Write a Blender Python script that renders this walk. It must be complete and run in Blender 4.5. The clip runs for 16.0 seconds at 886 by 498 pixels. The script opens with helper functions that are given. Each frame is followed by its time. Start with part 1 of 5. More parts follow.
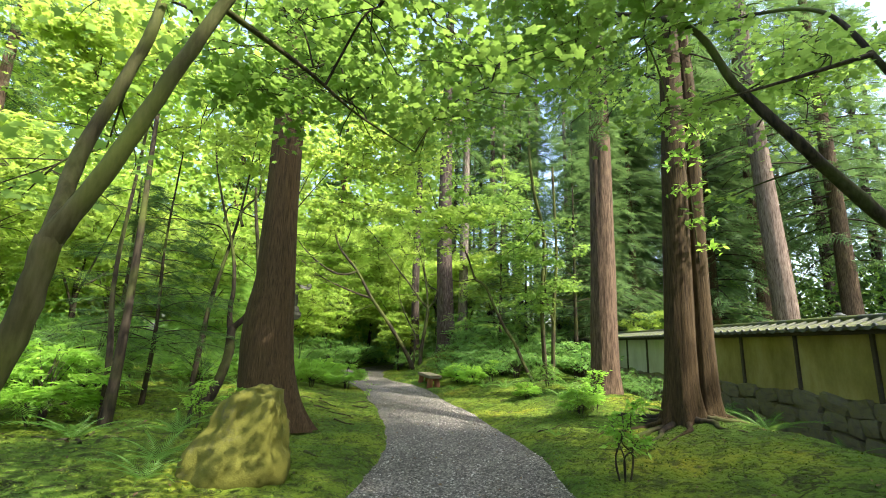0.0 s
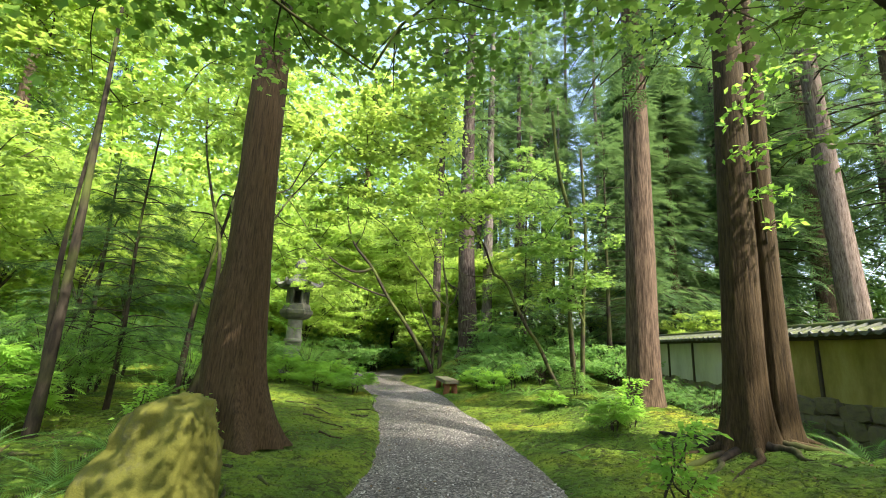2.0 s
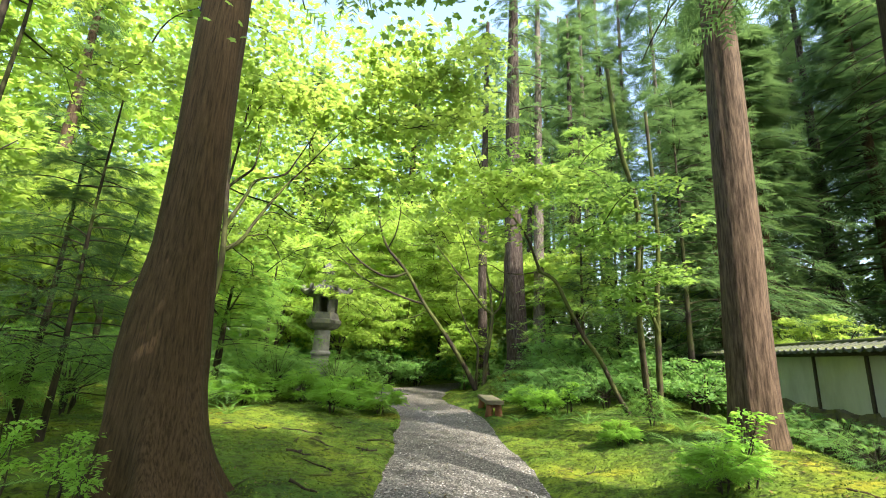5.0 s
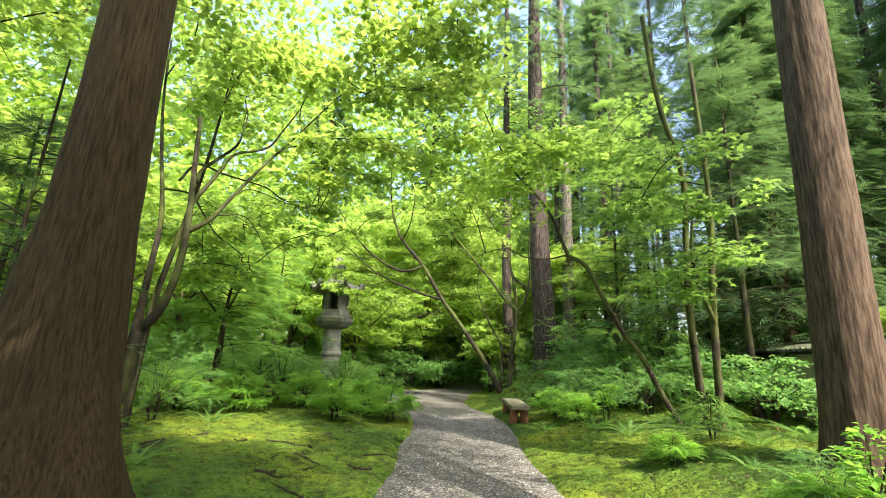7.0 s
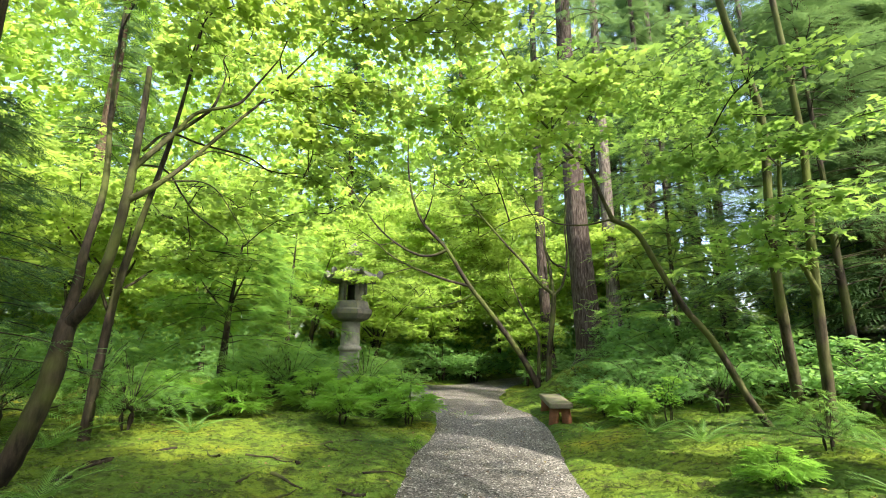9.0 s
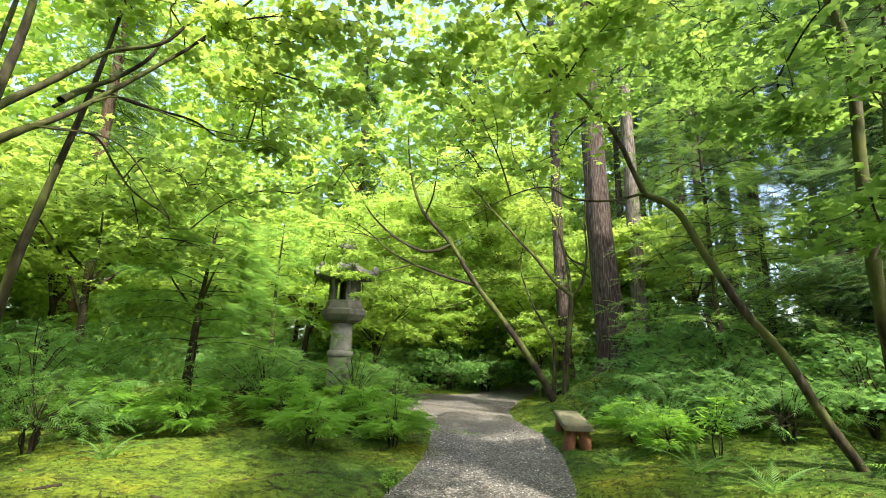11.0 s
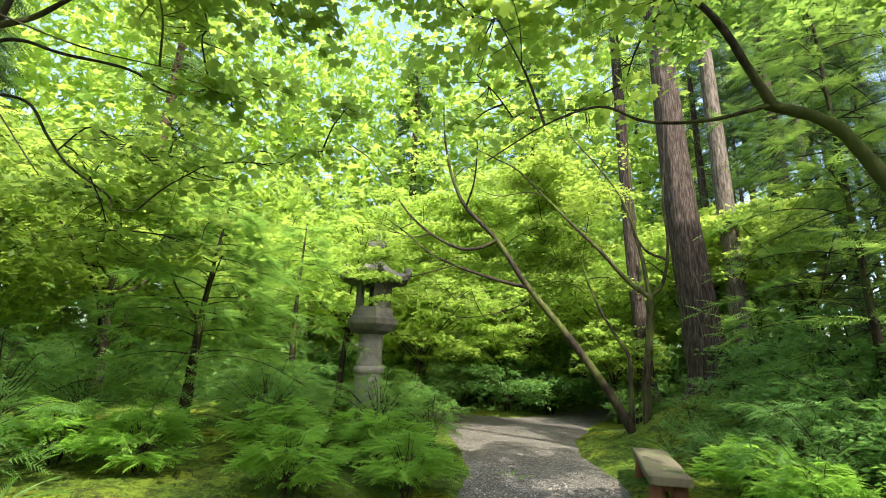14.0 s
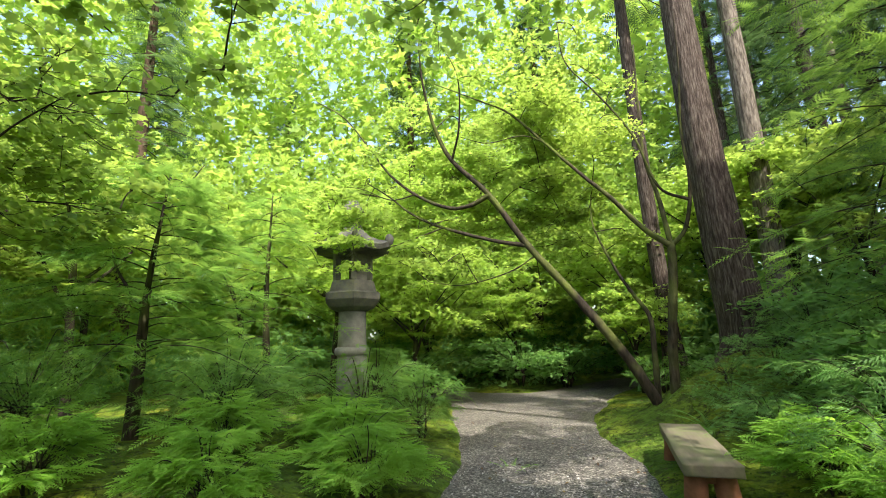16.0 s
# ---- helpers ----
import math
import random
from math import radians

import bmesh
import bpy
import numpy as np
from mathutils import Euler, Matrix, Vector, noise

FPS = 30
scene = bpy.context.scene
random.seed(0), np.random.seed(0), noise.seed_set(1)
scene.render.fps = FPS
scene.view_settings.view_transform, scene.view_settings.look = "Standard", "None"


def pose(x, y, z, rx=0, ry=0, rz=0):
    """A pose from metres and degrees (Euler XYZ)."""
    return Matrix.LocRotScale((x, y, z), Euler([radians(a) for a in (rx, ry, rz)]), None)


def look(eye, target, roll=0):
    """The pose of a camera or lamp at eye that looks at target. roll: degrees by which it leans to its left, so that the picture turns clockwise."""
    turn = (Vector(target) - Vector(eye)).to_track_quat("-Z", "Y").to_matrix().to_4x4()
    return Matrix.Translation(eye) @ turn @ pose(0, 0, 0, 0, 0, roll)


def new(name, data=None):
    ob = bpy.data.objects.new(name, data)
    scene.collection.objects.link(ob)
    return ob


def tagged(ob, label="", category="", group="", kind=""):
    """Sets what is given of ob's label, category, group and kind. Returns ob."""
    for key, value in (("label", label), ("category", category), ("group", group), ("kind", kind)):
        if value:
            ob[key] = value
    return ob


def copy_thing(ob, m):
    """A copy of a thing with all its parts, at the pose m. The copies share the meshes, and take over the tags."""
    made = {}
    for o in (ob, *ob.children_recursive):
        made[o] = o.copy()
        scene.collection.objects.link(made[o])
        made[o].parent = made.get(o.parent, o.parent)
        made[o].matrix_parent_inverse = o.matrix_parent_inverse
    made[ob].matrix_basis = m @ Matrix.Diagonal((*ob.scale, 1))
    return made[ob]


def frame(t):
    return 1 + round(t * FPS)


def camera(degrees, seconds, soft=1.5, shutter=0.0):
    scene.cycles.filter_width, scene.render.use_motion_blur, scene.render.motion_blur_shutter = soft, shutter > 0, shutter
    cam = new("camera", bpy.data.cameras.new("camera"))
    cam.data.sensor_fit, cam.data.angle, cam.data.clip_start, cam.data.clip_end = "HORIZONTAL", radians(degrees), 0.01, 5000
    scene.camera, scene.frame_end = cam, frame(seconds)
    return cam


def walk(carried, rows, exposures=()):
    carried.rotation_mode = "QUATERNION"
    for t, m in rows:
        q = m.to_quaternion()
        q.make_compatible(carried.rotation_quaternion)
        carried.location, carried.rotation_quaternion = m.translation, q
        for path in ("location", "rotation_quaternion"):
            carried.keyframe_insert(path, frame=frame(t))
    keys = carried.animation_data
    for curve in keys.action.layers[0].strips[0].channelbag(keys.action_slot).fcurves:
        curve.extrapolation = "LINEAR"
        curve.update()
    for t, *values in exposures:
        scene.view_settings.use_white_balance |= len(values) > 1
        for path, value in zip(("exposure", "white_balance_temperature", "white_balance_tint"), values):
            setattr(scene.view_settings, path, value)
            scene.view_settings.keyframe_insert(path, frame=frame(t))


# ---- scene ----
cam = camera(89.5, 16.0, 1.0)
METRES, EYE, TILT, LEAN, TURN = 11.6, 1.5, 1.8, 0.0, 0.0
ROWS = [
    (0.0, 0.0, 0.0, 0.0, -0.35, 10.33, -1.92),
    (0.5, 0.0117, 0.0265, -0.0032, 0.62, 10.75, -2.17),
    (1.0, 0.0236, 0.053, -0.0016, 1.74, 10.8, -2.13),
    (1.5, 0.0307, 0.0838, -0.0043, 2.72, 10.72, -2.09),
    (2.0, 0.0369, 0.1145, -0.0054, 3.52, 10.59, -2.39),
    (2.5, 0.0469, 0.1467, -0.0048, 4.53, 10.57, -2.57),
    (3.0, 0.0489, 0.1787, -0.0066, 5.5, 10.68, -2.48),
    (3.5, 0.0518, 0.2075, -0.0076, 6.77, 10.88, -2.45),
    (4.0, 0.0571, 0.2386, -0.0052, 8.33, 11.44, -2.5),
    (6.5, 0.0726, 0.385, -0.0077, 13.34, 11.82, -1.59),
    (7.0, 0.0722, 0.416, -0.0109, 14.46, 11.75, -1.58),
    (7.5, 0.0703, 0.4486, -0.0113, 15.75, 11.72, -1.19),
    (8.0, 0.0685, 0.4819, -0.0106, 16.8, 11.61, -0.57),
    (8.5, 0.0668, 0.5151, -0.0172, 18.06, 11.13, -0.11),
    (9.0, 0.0666, 0.5485, -0.0163, 19.47, 10.84, 0.02),
    (11.5, 0.0592, 0.7147, -0.0154, 22.57, 11.56, -0.85),
    (12.0, 0.0612, 0.745, -0.0157, 23.65, 11.75, -0.8),
    (12.5, 0.0558, 0.7736, -0.0177, 25.04, 12.07, -0.61),
    (13.0, 0.0515, 0.7996, -0.0169, 26.78, 12.58, -0.74),
    (13.5, 0.047, 0.827, -0.0153, 28.85, 12.97, -0.92),
    (14.0, 0.0391, 0.8551, -0.0178, 30.55, 13.13, -0.74),
    (14.5, 0.0316, 0.8876, -0.0188, 31.89, 13.11, -0.22),
    (15.0, 0.0276, 0.9211, -0.0196, 32.99, 12.98, 0.64),
    (15.5, 0.0237, 0.9517, -0.0219, 33.38, 12.11, 2.01),
    (16.0, 0.0213, 0.9833, -0.0287, 33.29, 10.69, 2.95),
]
walk(cam, [(t, pose(0, 0, EYE, TILT, LEAN, TURN) @ pose(METRES * x, METRES * y, METRES * z, 90 + pitch, roll, yaw)) for t, x, y, z, yaw, pitch, roll in ROWS], [(0.0, 2.33), (4.0, 2.30), (9.0, 2.32), (12.0, 2.22), (14.5, 2.04), (16.0, 2.02)])

# ---- world, sun ----
SUN_AZ, SUN_EL = radians(126), radians(50)      # clockwise from north (+y): from the east
world = bpy.data.worlds.new("sky")
world.use_nodes = True
scene.world = world
wn = world.node_tree
sky = wn.nodes.new("ShaderNodeTexSky")
sky.sky_type, sky.sun_disc = "NISHITA", False
sky.sun_elevation, sky.sun_rotation = SUN_EL, SUN_AZ
sky.air_density, sky.dust_density, sky.ozone_density = 1.1, 3.8, 0.7
wn.links.new(sky.outputs[0], wn.nodes["Background"].inputs[0])
wn.nodes["Background"].inputs[1].default_value = 0.15
sun = new("sun", bpy.data.lights.new("sun", "SUN"))
sun.data.energy, sun.data.angle, sun.data.color = 2.5, radians(0.53), (1.0, 0.93, 0.80)
sun_way = Vector((math.sin(SUN_AZ) * math.cos(SUN_EL), math.cos(SUN_AZ) * math.cos(SUN_EL), math.sin(SUN_EL)))
sun.matrix_world = look((30 * sun_way.x, 30 * sun_way.y, 30 * sun_way.z), (0, 0, 0))


# ---- materials ----
def material(name):
    m = bpy.data.materials.new(name)
    m.use_nodes = True
    t = m.node_tree
    t.nodes.clear()
    out = t.nodes.new("ShaderNodeOutputMaterial")
    return m, t, out


def node(t, kind, **sets):
    n = t.nodes.new(kind)
    for k, v in sets.items():
        if k == "dims":
            n.noise_dimensions = v
        elif k == "feature":
            n.feature = v
        elif k == "op":
            n.operation = v
        elif k == "blend":
            n.data_type, n.blend_type = "RGBA", v
        else:
            n.inputs[k.replace("_", " ")].default_value = v
    return n


def ramp(t, source, stops):
    r = t.nodes.new("ShaderNodeValToRGB")
    e = r.color_ramp.elements
    while len(e) < len(stops):
        e.new(0.5)
    for el, (p, c) in zip(e, stops):
        el.position, el.color = p, (*c, 1)
    t.links.new(source, r.inputs[0])
    return r.outputs[0]


def coords(t, scale=(1, 1, 1), space="Object"):
    c = t.nodes.new("ShaderNodeTexCoord")
    m = t.nodes.new("ShaderNodeMapping")
    m.inputs["Scale"].default_value = scale
    t.links.new(c.outputs[space], m.inputs[0])
    return m.outputs[0]


def noise_tex(t, vec, scale, detail=4, rough=0.55):
    n = node(t, "ShaderNodeTexNoise", Scale=scale, Detail=detail, Roughness=rough)
    t.links.new(vec, n.inputs["Vector"])
    return n.outputs["Fac"]


def mix(t, fac, a, b, blend="MIX"):
    m = node(t, "ShaderNodeMix", blend=blend)
    for s, i in ((fac, 0), (a, 6), (b, 7)):
        if isinstance(s, (float, int)):
            m.inputs[i].default_value = s
        elif isinstance(s, tuple):
            m.inputs[i].default_value = (*s, 1)
        else:
            t.links.new(s, m.inputs[i])
    return m.outputs[2]


def bump(t, height, strength, dist, below=None):
    b = node(t, "ShaderNodeBump", Strength=strength, Distance=dist)
    t.links.new(height, b.inputs["Height"])
    if below:
        t.links.new(below, b.inputs["Normal"])
    return b.outputs[0]


def principled(t, out, colour, rough=0.8, normal=None, spec=0.3, metal=0.0):
    p = node(t, "ShaderNodeBsdfPrincipled", Metallic=metal)
    p.inputs["Specular IOR Level"].default_value = spec
    for s, i in ((colour, "Base Color"), (rough, "Roughness")):
        if isinstance(s, tuple):
            p.inputs[i].default_value = (*s, 1)
        elif isinstance(s, float):
            p.inputs[i].default_value = s
        else:
            t.links.new(s, p.inputs[i])
    if normal:
        t.links.new(normal, p.inputs["Normal"])
    t.links.new(p.outputs[0], out.inputs[0])
    return p


def leaf_material(name, dark, mid, light, through_light, share=0.5, gloss=0.03):
    m, t, out = material(name)
    g = t.nodes.new("ShaderNodeNewGeometry")
    c = ramp(t, g.outputs["Random Per Island"], [(0.0, dark), (0.5, mid), (1.0, light)])
    big = noise_tex(t, coords(t), 0.7, 2)
    c = mix(t, big, c, mix(t, 0.5, c, light), "MIX")
    d = node(t, "ShaderNodeBsdfDiffuse")
    t.links.new(c, d.inputs[0])
    tr = node(t, "ShaderNodeBsdfTranslucent")
    t.links.new(mix(t, 0.8, c, through_light), tr.inputs[0])
    gl = node(t, "ShaderNodeBsdfGlossy", Roughness=0.6)
    gl.inputs[0].default_value = (0.7, 0.8, 0.6, 1)
    a = node(t, "ShaderNodeMixShader", Fac=share)
    b = node(t, "ShaderNodeMixShader", Fac=gloss)
    t.links.new(d.outputs[0], a.inputs[1])
    t.links.new(tr.outputs[0], a.inputs[2])
    t.links.new(a.outputs[0], b.inputs[1])
    t.links.new(gl.outputs[0], b.inputs[2])
    t.links.new(b.outputs[0], out.inputs[0])
    return m


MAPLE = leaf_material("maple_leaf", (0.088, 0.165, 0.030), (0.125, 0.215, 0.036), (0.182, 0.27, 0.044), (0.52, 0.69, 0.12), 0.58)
# maple leaf made lighter and yellower, with sunlight put into its colour
MAPLE_SUNLIT = leaf_material("maple_leaf_sunlit_tone", (0.125, 0.235, 0.034), (0.17, 0.285, 0.040), (0.22, 0.32, 0.05), (0.57, 0.76, 0.14), 0.6)
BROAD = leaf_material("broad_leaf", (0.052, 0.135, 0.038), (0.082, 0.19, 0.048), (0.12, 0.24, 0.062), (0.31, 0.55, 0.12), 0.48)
# maple leaf made darker, with shade put into its colour
MAPLE_SHADED = leaf_material("maple_leaf_shaded_tone", (0.06, 0.135, 0.028), (0.088, 0.18, 0.034), (0.125, 0.225, 0.042), (0.36, 0.56, 0.10), 0.52)
SHRUB = leaf_material("shrub_leaf", (0.105, 0.245, 0.034), (0.155, 0.315, 0.044), (0.215, 0.38, 0.054), (0.45, 0.77, 0.10), 0.52)
NEEDLE = leaf_material("needle", (0.028, 0.075, 0.03), (0.045, 0.10, 0.036), (0.07, 0.135, 0.042), (0.18, 0.30, 0.09), 0.42)
HEMLOCK = leaf_material("hemlock_needle", (0.065, 0.165, 0.034), (0.10, 0.22, 0.042), (0.14, 0.27, 0.05), (0.40, 0.64, 0.11), 0.5)
FERN = leaf_material("fern_leaf", (0.055, 0.14, 0.03), (0.08, 0.185, 0.036), (0.11, 0.235, 0.044), (0.31, 0.52, 0.09), 0.48)


def bark_material(name, dark, light, lit, moss=0.0, stretch=15.0, depth=0.02):
    m, t, out = material(name)
    v = coords(t, (stretch, stretch, 1.5))
    ridges = noise_tex(t, v, 2.2, 6, 0.62)
    fine = noise_tex(t, coords(t, (30, 30, 8)), 2.0, 4)
    wide = noise_tex(t, coords(t), 1.1, 3)
    c = ramp(t, ridges, [(0.36, dark), (0.50, light), (0.68, lit)])
    c = mix(t, mix(t, 0.6, fine, wide), mix(t, 1.0, c, (0.62, 0.6, 0.58), "MULTIPLY"), c)
    if moss:
        mo = ramp(t, wide, [(0.52 - 0.3 * moss, (0, 0, 0)), (0.75 - 0.25 * moss, (1, 1, 1))])
        c = mix(t, mo, c, mix(t, fine, (0.05, 0.075, 0.012), (0.12, 0.14, 0.03)))
    n = bump(t, fine, 0.4, 0.006)
    n = bump(t, ridges, 0.9, depth, n)
    principled(t, out, c, 0.88, n, 0.2)
    return m


BARK_CEDAR = bark_material("cedar_bark", (0.027, 0.0175, 0.0075), (0.057, 0.038, 0.0165), (0.09, 0.061, 0.028), 0.0, 24.0, 0.012)
BARK_FIR = bark_material("fir_bark", (0.040, 0.026, 0.016), (0.098, 0.066, 0.043), (0.17, 0.12, 0.082), 0.0, 15.0, 0.012)
BARK_MAPLE = bark_material("maple_bark", (0.016, 0.013, 0.008), (0.042, 0.034, 0.021), (0.085, 0.07, 0.046), 0.25, 8.0, 0.004)
BARK_DARK = bark_material("twig_bark", (0.014, 0.011, 0.008), (0.034, 0.027, 0.018), (0.062, 0.05, 0.034), 0.15, 8.0, 0.003)
BARK_MOSSY = bark_material("mossy_maple_bark", (0.022, 0.018, 0.010), (0.058, 0.048, 0.028), (0.10, 0.084, 0.054), 0.45, 8.0, 0.004)
BARK_GREY = bark_material("grey_bark", (0.022, 0.015, 0.012), (0.060, 0.045, 0.037), (0.15, 0.128, 0.112), 0.0, 13.0, 0.03)
BARK_PALE = bark_material("pale_bark", (0.06, 0.05, 0.042), (0.14, 0.12, 0.10), (0.26, 0.23, 0.20), 0.0, 10.0, 0.01)
BARK_PINK = bark_material("pinkish_fir_bark", (0.075, 0.052, 0.042), (0.16, 0.12, 0.10), (0.25, 0.20, 0.17), 0.0, 12.0, 0.012)

m, t, out = material("moss")
MOSS = m
v = coords(t)
n1, n2, n3 = noise_tex(t, v, 0.55, 4, 0.6), noise_tex(t, v, 4.5, 5, 0.65), noise_tex(t, v, 60, 4, 0.7)
# the yellow last stop paints sunlit patches into the moss
c = ramp(t, n1, [(0.30, (0.036, 0.078, 0.016)), (0.48, (0.08, 0.135, 0.018)), (0.60, (0.135, 0.18, 0.020)), (0.72, (0.25, 0.235, 0.024))])
c = mix(t, ramp(t, n2, [(0.36, (0.75, 0.75, 0.75)), (0.48, (0, 0, 0))]), c, (0.026, 0.032, 0.012))
n4 = noise_tex(t, v, 13, 4, 0.6)
c = mix(t, ramp(t, n4, [(0.36, (0.75, 0.75, 0.75)), (0.47, (0, 0, 0))]), c, (0.03, 0.04, 0.013))
c = mix(t, 0.6, c, mix(t, n3, (0.4, 0.4, 0.35), (1.75, 1.75, 1.6)), "MULTIPLY")
vo = node(t, "ShaderNodeTexVoronoi", Scale=2.6, Randomness=1.0)
t.links.new(v, vo.inputs["Vector"])
c = mix(t, ramp(t, vo.outputs["Distance"], [(0.02, (1, 1, 1)), (0.05, (0, 0, 0))]), c, (0.06, 0.045, 0.02))
warp = node(t, "ShaderNodeVectorMath", op="MULTIPLY_ADD")
t.links.new(noise_tex(t, v, 3.0, 3, 0.6), warp.inputs[0])
warp.inputs[1].default_value = (0.9, 0.9, 0.9)
t.links.new(v, warp.inputs[2])
cr = node(t, "ShaderNodeTexVoronoi", Scale=2.3, Randomness=1.0)
cr.feature = "DISTANCE_TO_EDGE"
t.links.new(warp.outputs[0], cr.inputs["Vector"])
gap = ramp(t, cr.outputs["Distance"], [(0.012, (1, 1, 1)), (0.045, (0, 0, 0))])
some = ramp(t, noise_tex(t, v, 1.6, 3, 0.6), [(0.50, (0, 0, 0)), (0.60, (0.85, 0.85, 0.85))])
c = mix(t, mix(t, 1.0, gap, some, "MULTIPLY"), c, (0.022, 0.022, 0.01))
mound = ramp(t, cr.outputs["Distance"], [(0.0, (0, 0, 0)), (0.16, (1, 1, 1))])
principled(t, out, c, 0.95, bump(t, mound, 0.6, 0.05, bump(t, n2, 0.9, 0.06, bump(t, n4, 0.8, 0.03, bump(t, n3, 0.9, 0.015)))), 0.1)

m, t, out = material("gravel")
GRAVEL = m
v = coords(t)
vo = node(t, "ShaderNodeTexVoronoi", Scale=52.0, Randomness=1.0)
t.links.new(v, vo.inputs["Vector"])
sep = t.nodes.new("ShaderNodeSeparateColor")
t.links.new(vo.outputs["Color"], sep.inputs[0])
c = ramp(t, sep.outputs[0], [(0.0, (0.055, 0.052, 0.048)), (0.45, (0.16, 0.152, 0.138)), (0.8, (0.29, 0.275, 0.25)), (1.0, (0.55, 0.52, 0.48))])
n1 = noise_tex(t, v, 1.3, 5, 0.6)
c = mix(t, 0.8, c, ramp(t, n1, [(0.3, (0.30, 0.29, 0.28)), (0.7, (0.62, 0.60, 0.58))]), "MULTIPLY")
c = mix(t, ramp(t, noise_tex(t, v, 17, 3), [(0.62, (0, 0, 0)), (0.72, (1, 1, 1))]), c, (0.10, 0.08, 0.055))
h = node(t, "ShaderNodeMath", op="SUBTRACT")
h.inputs[0].default_value = 1.0
t.links.new(vo.outputs["Distance"], h.inputs[1])
principled(t, out, c, 0.9, bump(t, h.outputs[0], 0.8, 0.01, bump(t, n1, 0.5, 0.05)), 0.25)


def stone_material(name, a, b, c3, moss, scale=3.0, mosscol=((0.06, 0.065, 0.013), (0.15, 0.145, 0.025))):
    m, t, out = material(name)
    v = coords(t)
    n1, n2, n3 = noise_tex(t, v, scale, 5, 0.6), noise_tex(t, v, scale * 9, 4, 0.65), noise_tex(t, v, scale * 45, 3, 0.7)
    c = ramp(t, n1, [(0.3, a), (0.5, b), (0.7, c3)])
    c = mix(t, 0.6, c, mix(t, n2, (0.5, 0.5, 0.5), (1.35, 1.35, 1.3)), "MULTIPLY")
    f = ramp(t, mix(t, 0.45, n1, n2), [(0.62 - 0.35 * moss, (0, 0, 0)), (0.80 - 0.35 * moss, (1, 1, 1))])
    c = mix(t, f, c, mix(t, n3, *mosscol))
    principled(t, out, c, 0.92, bump(t, n2, 0.6, 0.02, bump(t, n3, 0.5, 0.004)), 0.2)
    return m


ROCK = stone_material("mossy_rock", (0.07, 0.068, 0.045), (0.12, 0.115, 0.07), (0.19, 0.175, 0.11), 1.0, 2.0)
GRANITE = stone_material("granite", (0.15, 0.147, 0.135), (0.22, 0.215, 0.20), (0.29, 0.285, 0.265), 0.05, 4.0)
GRANITE_MOSSY = stone_material("weathered_granite", (0.07, 0.07, 0.063), (0.12, 0.12, 0.108), (0.18, 0.18, 0.165), 0.35, 3.0, ((0.09, 0.10, 0.03), (0.2, 0.2, 0.1)))
RUBBLE = stone_material("rubble_stone", (0.10, 0.088, 0.062), (0.17, 0.15, 0.105), (0.25, 0.22, 0.155), 0.45, 3.0)

m, t, out = material("plaster")
PLASTER = m
v = coords(t)
n1, n2 = noise_tex(t, coords(t, (0.8, 0.8, 0.35)), 2.0, 5, 0.65), noise_tex(t, v, 30, 4)
c = ramp(t, n1, [(0.30, (0.15, 0.125, 0.038)), (0.5, (0.25, 0.212, 0.07)), (0.72, (0.35, 0.31, 0.13))])
principled(t, out, mix(t, 0.3, c, mix(t, n2, (0.6, 0.6, 0.55), (1.2, 1.2, 1.2)), "MULTIPLY"), 0.9, bump(t, n2, 0.3, 0.004), 0.15)
m, t, out = material("pale_plaster")
PALE = m
n1 = noise_tex(t, coords(t, (0.8, 0.8, 0.35)), 2.0, 5, 0.65)
principled(t, out, ramp(t, n1, [(0.3, (0.36, 0.345, 0.30)), (0.7, (0.52, 0.51, 0.465))]), 0.9, bump(t, n1, 0.2, 0.004), 0.15)


def wood_material(name, a, b, moss=0.0):
    m, t, out = material(name)
    v = coords(t, (14, 1.2, 14))
    n1, n2 = noise_tex(t, v, 2.0, 6, 0.6), noise_tex(t, coords(t), 4, 4)
    c = mix(t, n1, a, b)
    if moss:
        c = mix(t, ramp(t, n2, [(0.45, (0, 0, 0)), (0.65, (moss, moss, moss))]), c, (0.12, 0.15, 0.05))
    principled(t, out, c, 0.8, bump(t, n1, 0.5, 0.006), 0.25)
    return m


POST_WOOD = wood_material("dark_post_wood", (0.03, 0.024, 0.018), (0.075, 0.06, 0.045))
BENCH_WOOD = wood_material("bench_wood", (0.085, 0.072, 0.05), (0.17, 0.15, 0.11), 0.6)
BENCH_END = wood_material("bench_leg_wood", (0.09, 0.038, 0.02), (0.23, 0.10, 0.05))
m, t, out = material("roof_tile")
TILE = m
v = coords(t)
n1, n2 = noise_tex(t, v, 2.5, 4), noise_tex(t, v, 25, 4)
c = mix(t, n2, (0.035, 0.04, 0.04), (0.085, 0.09, 0.09))
c = mix(t, ramp(t, n1, [(0.36, (0, 0, 0)), (0.55, (1, 1, 1))]), c, mix(t, n2, (0.05, 0.07, 0.012), (0.13, 0.15, 0.03)))
principled(t, out, c, 0.7, bump(t, n2, 0.4, 0.004), 0.35)
m, t, out = material("tile_end")
TILE_END = m
n1 = noise_tex(t, coords(t), 9, 4)
principled(t, out, mix(t, n1, (0.05, 0.054, 0.055), (0.17, 0.178, 0.178)), 0.6, bump(t, n1, 0.2, 0.003), 0.35)
m, t, out = material("white_globe_glass")
GLOBE = m
principled(t, out, (0.8, 0.8, 0.78), 0.25, None, 0.5)
m, t, out = material("lamp_metal")
LAMP_METAL = m
principled(t, out, (0.05, 0.055, 0.05), 0.5, bump(t, noise_tex(t, coords(t), 30, 3), 0.1, 0.002), 0.5, 0.6)
m, t, out = material("leaf_litter")
LITTER = m
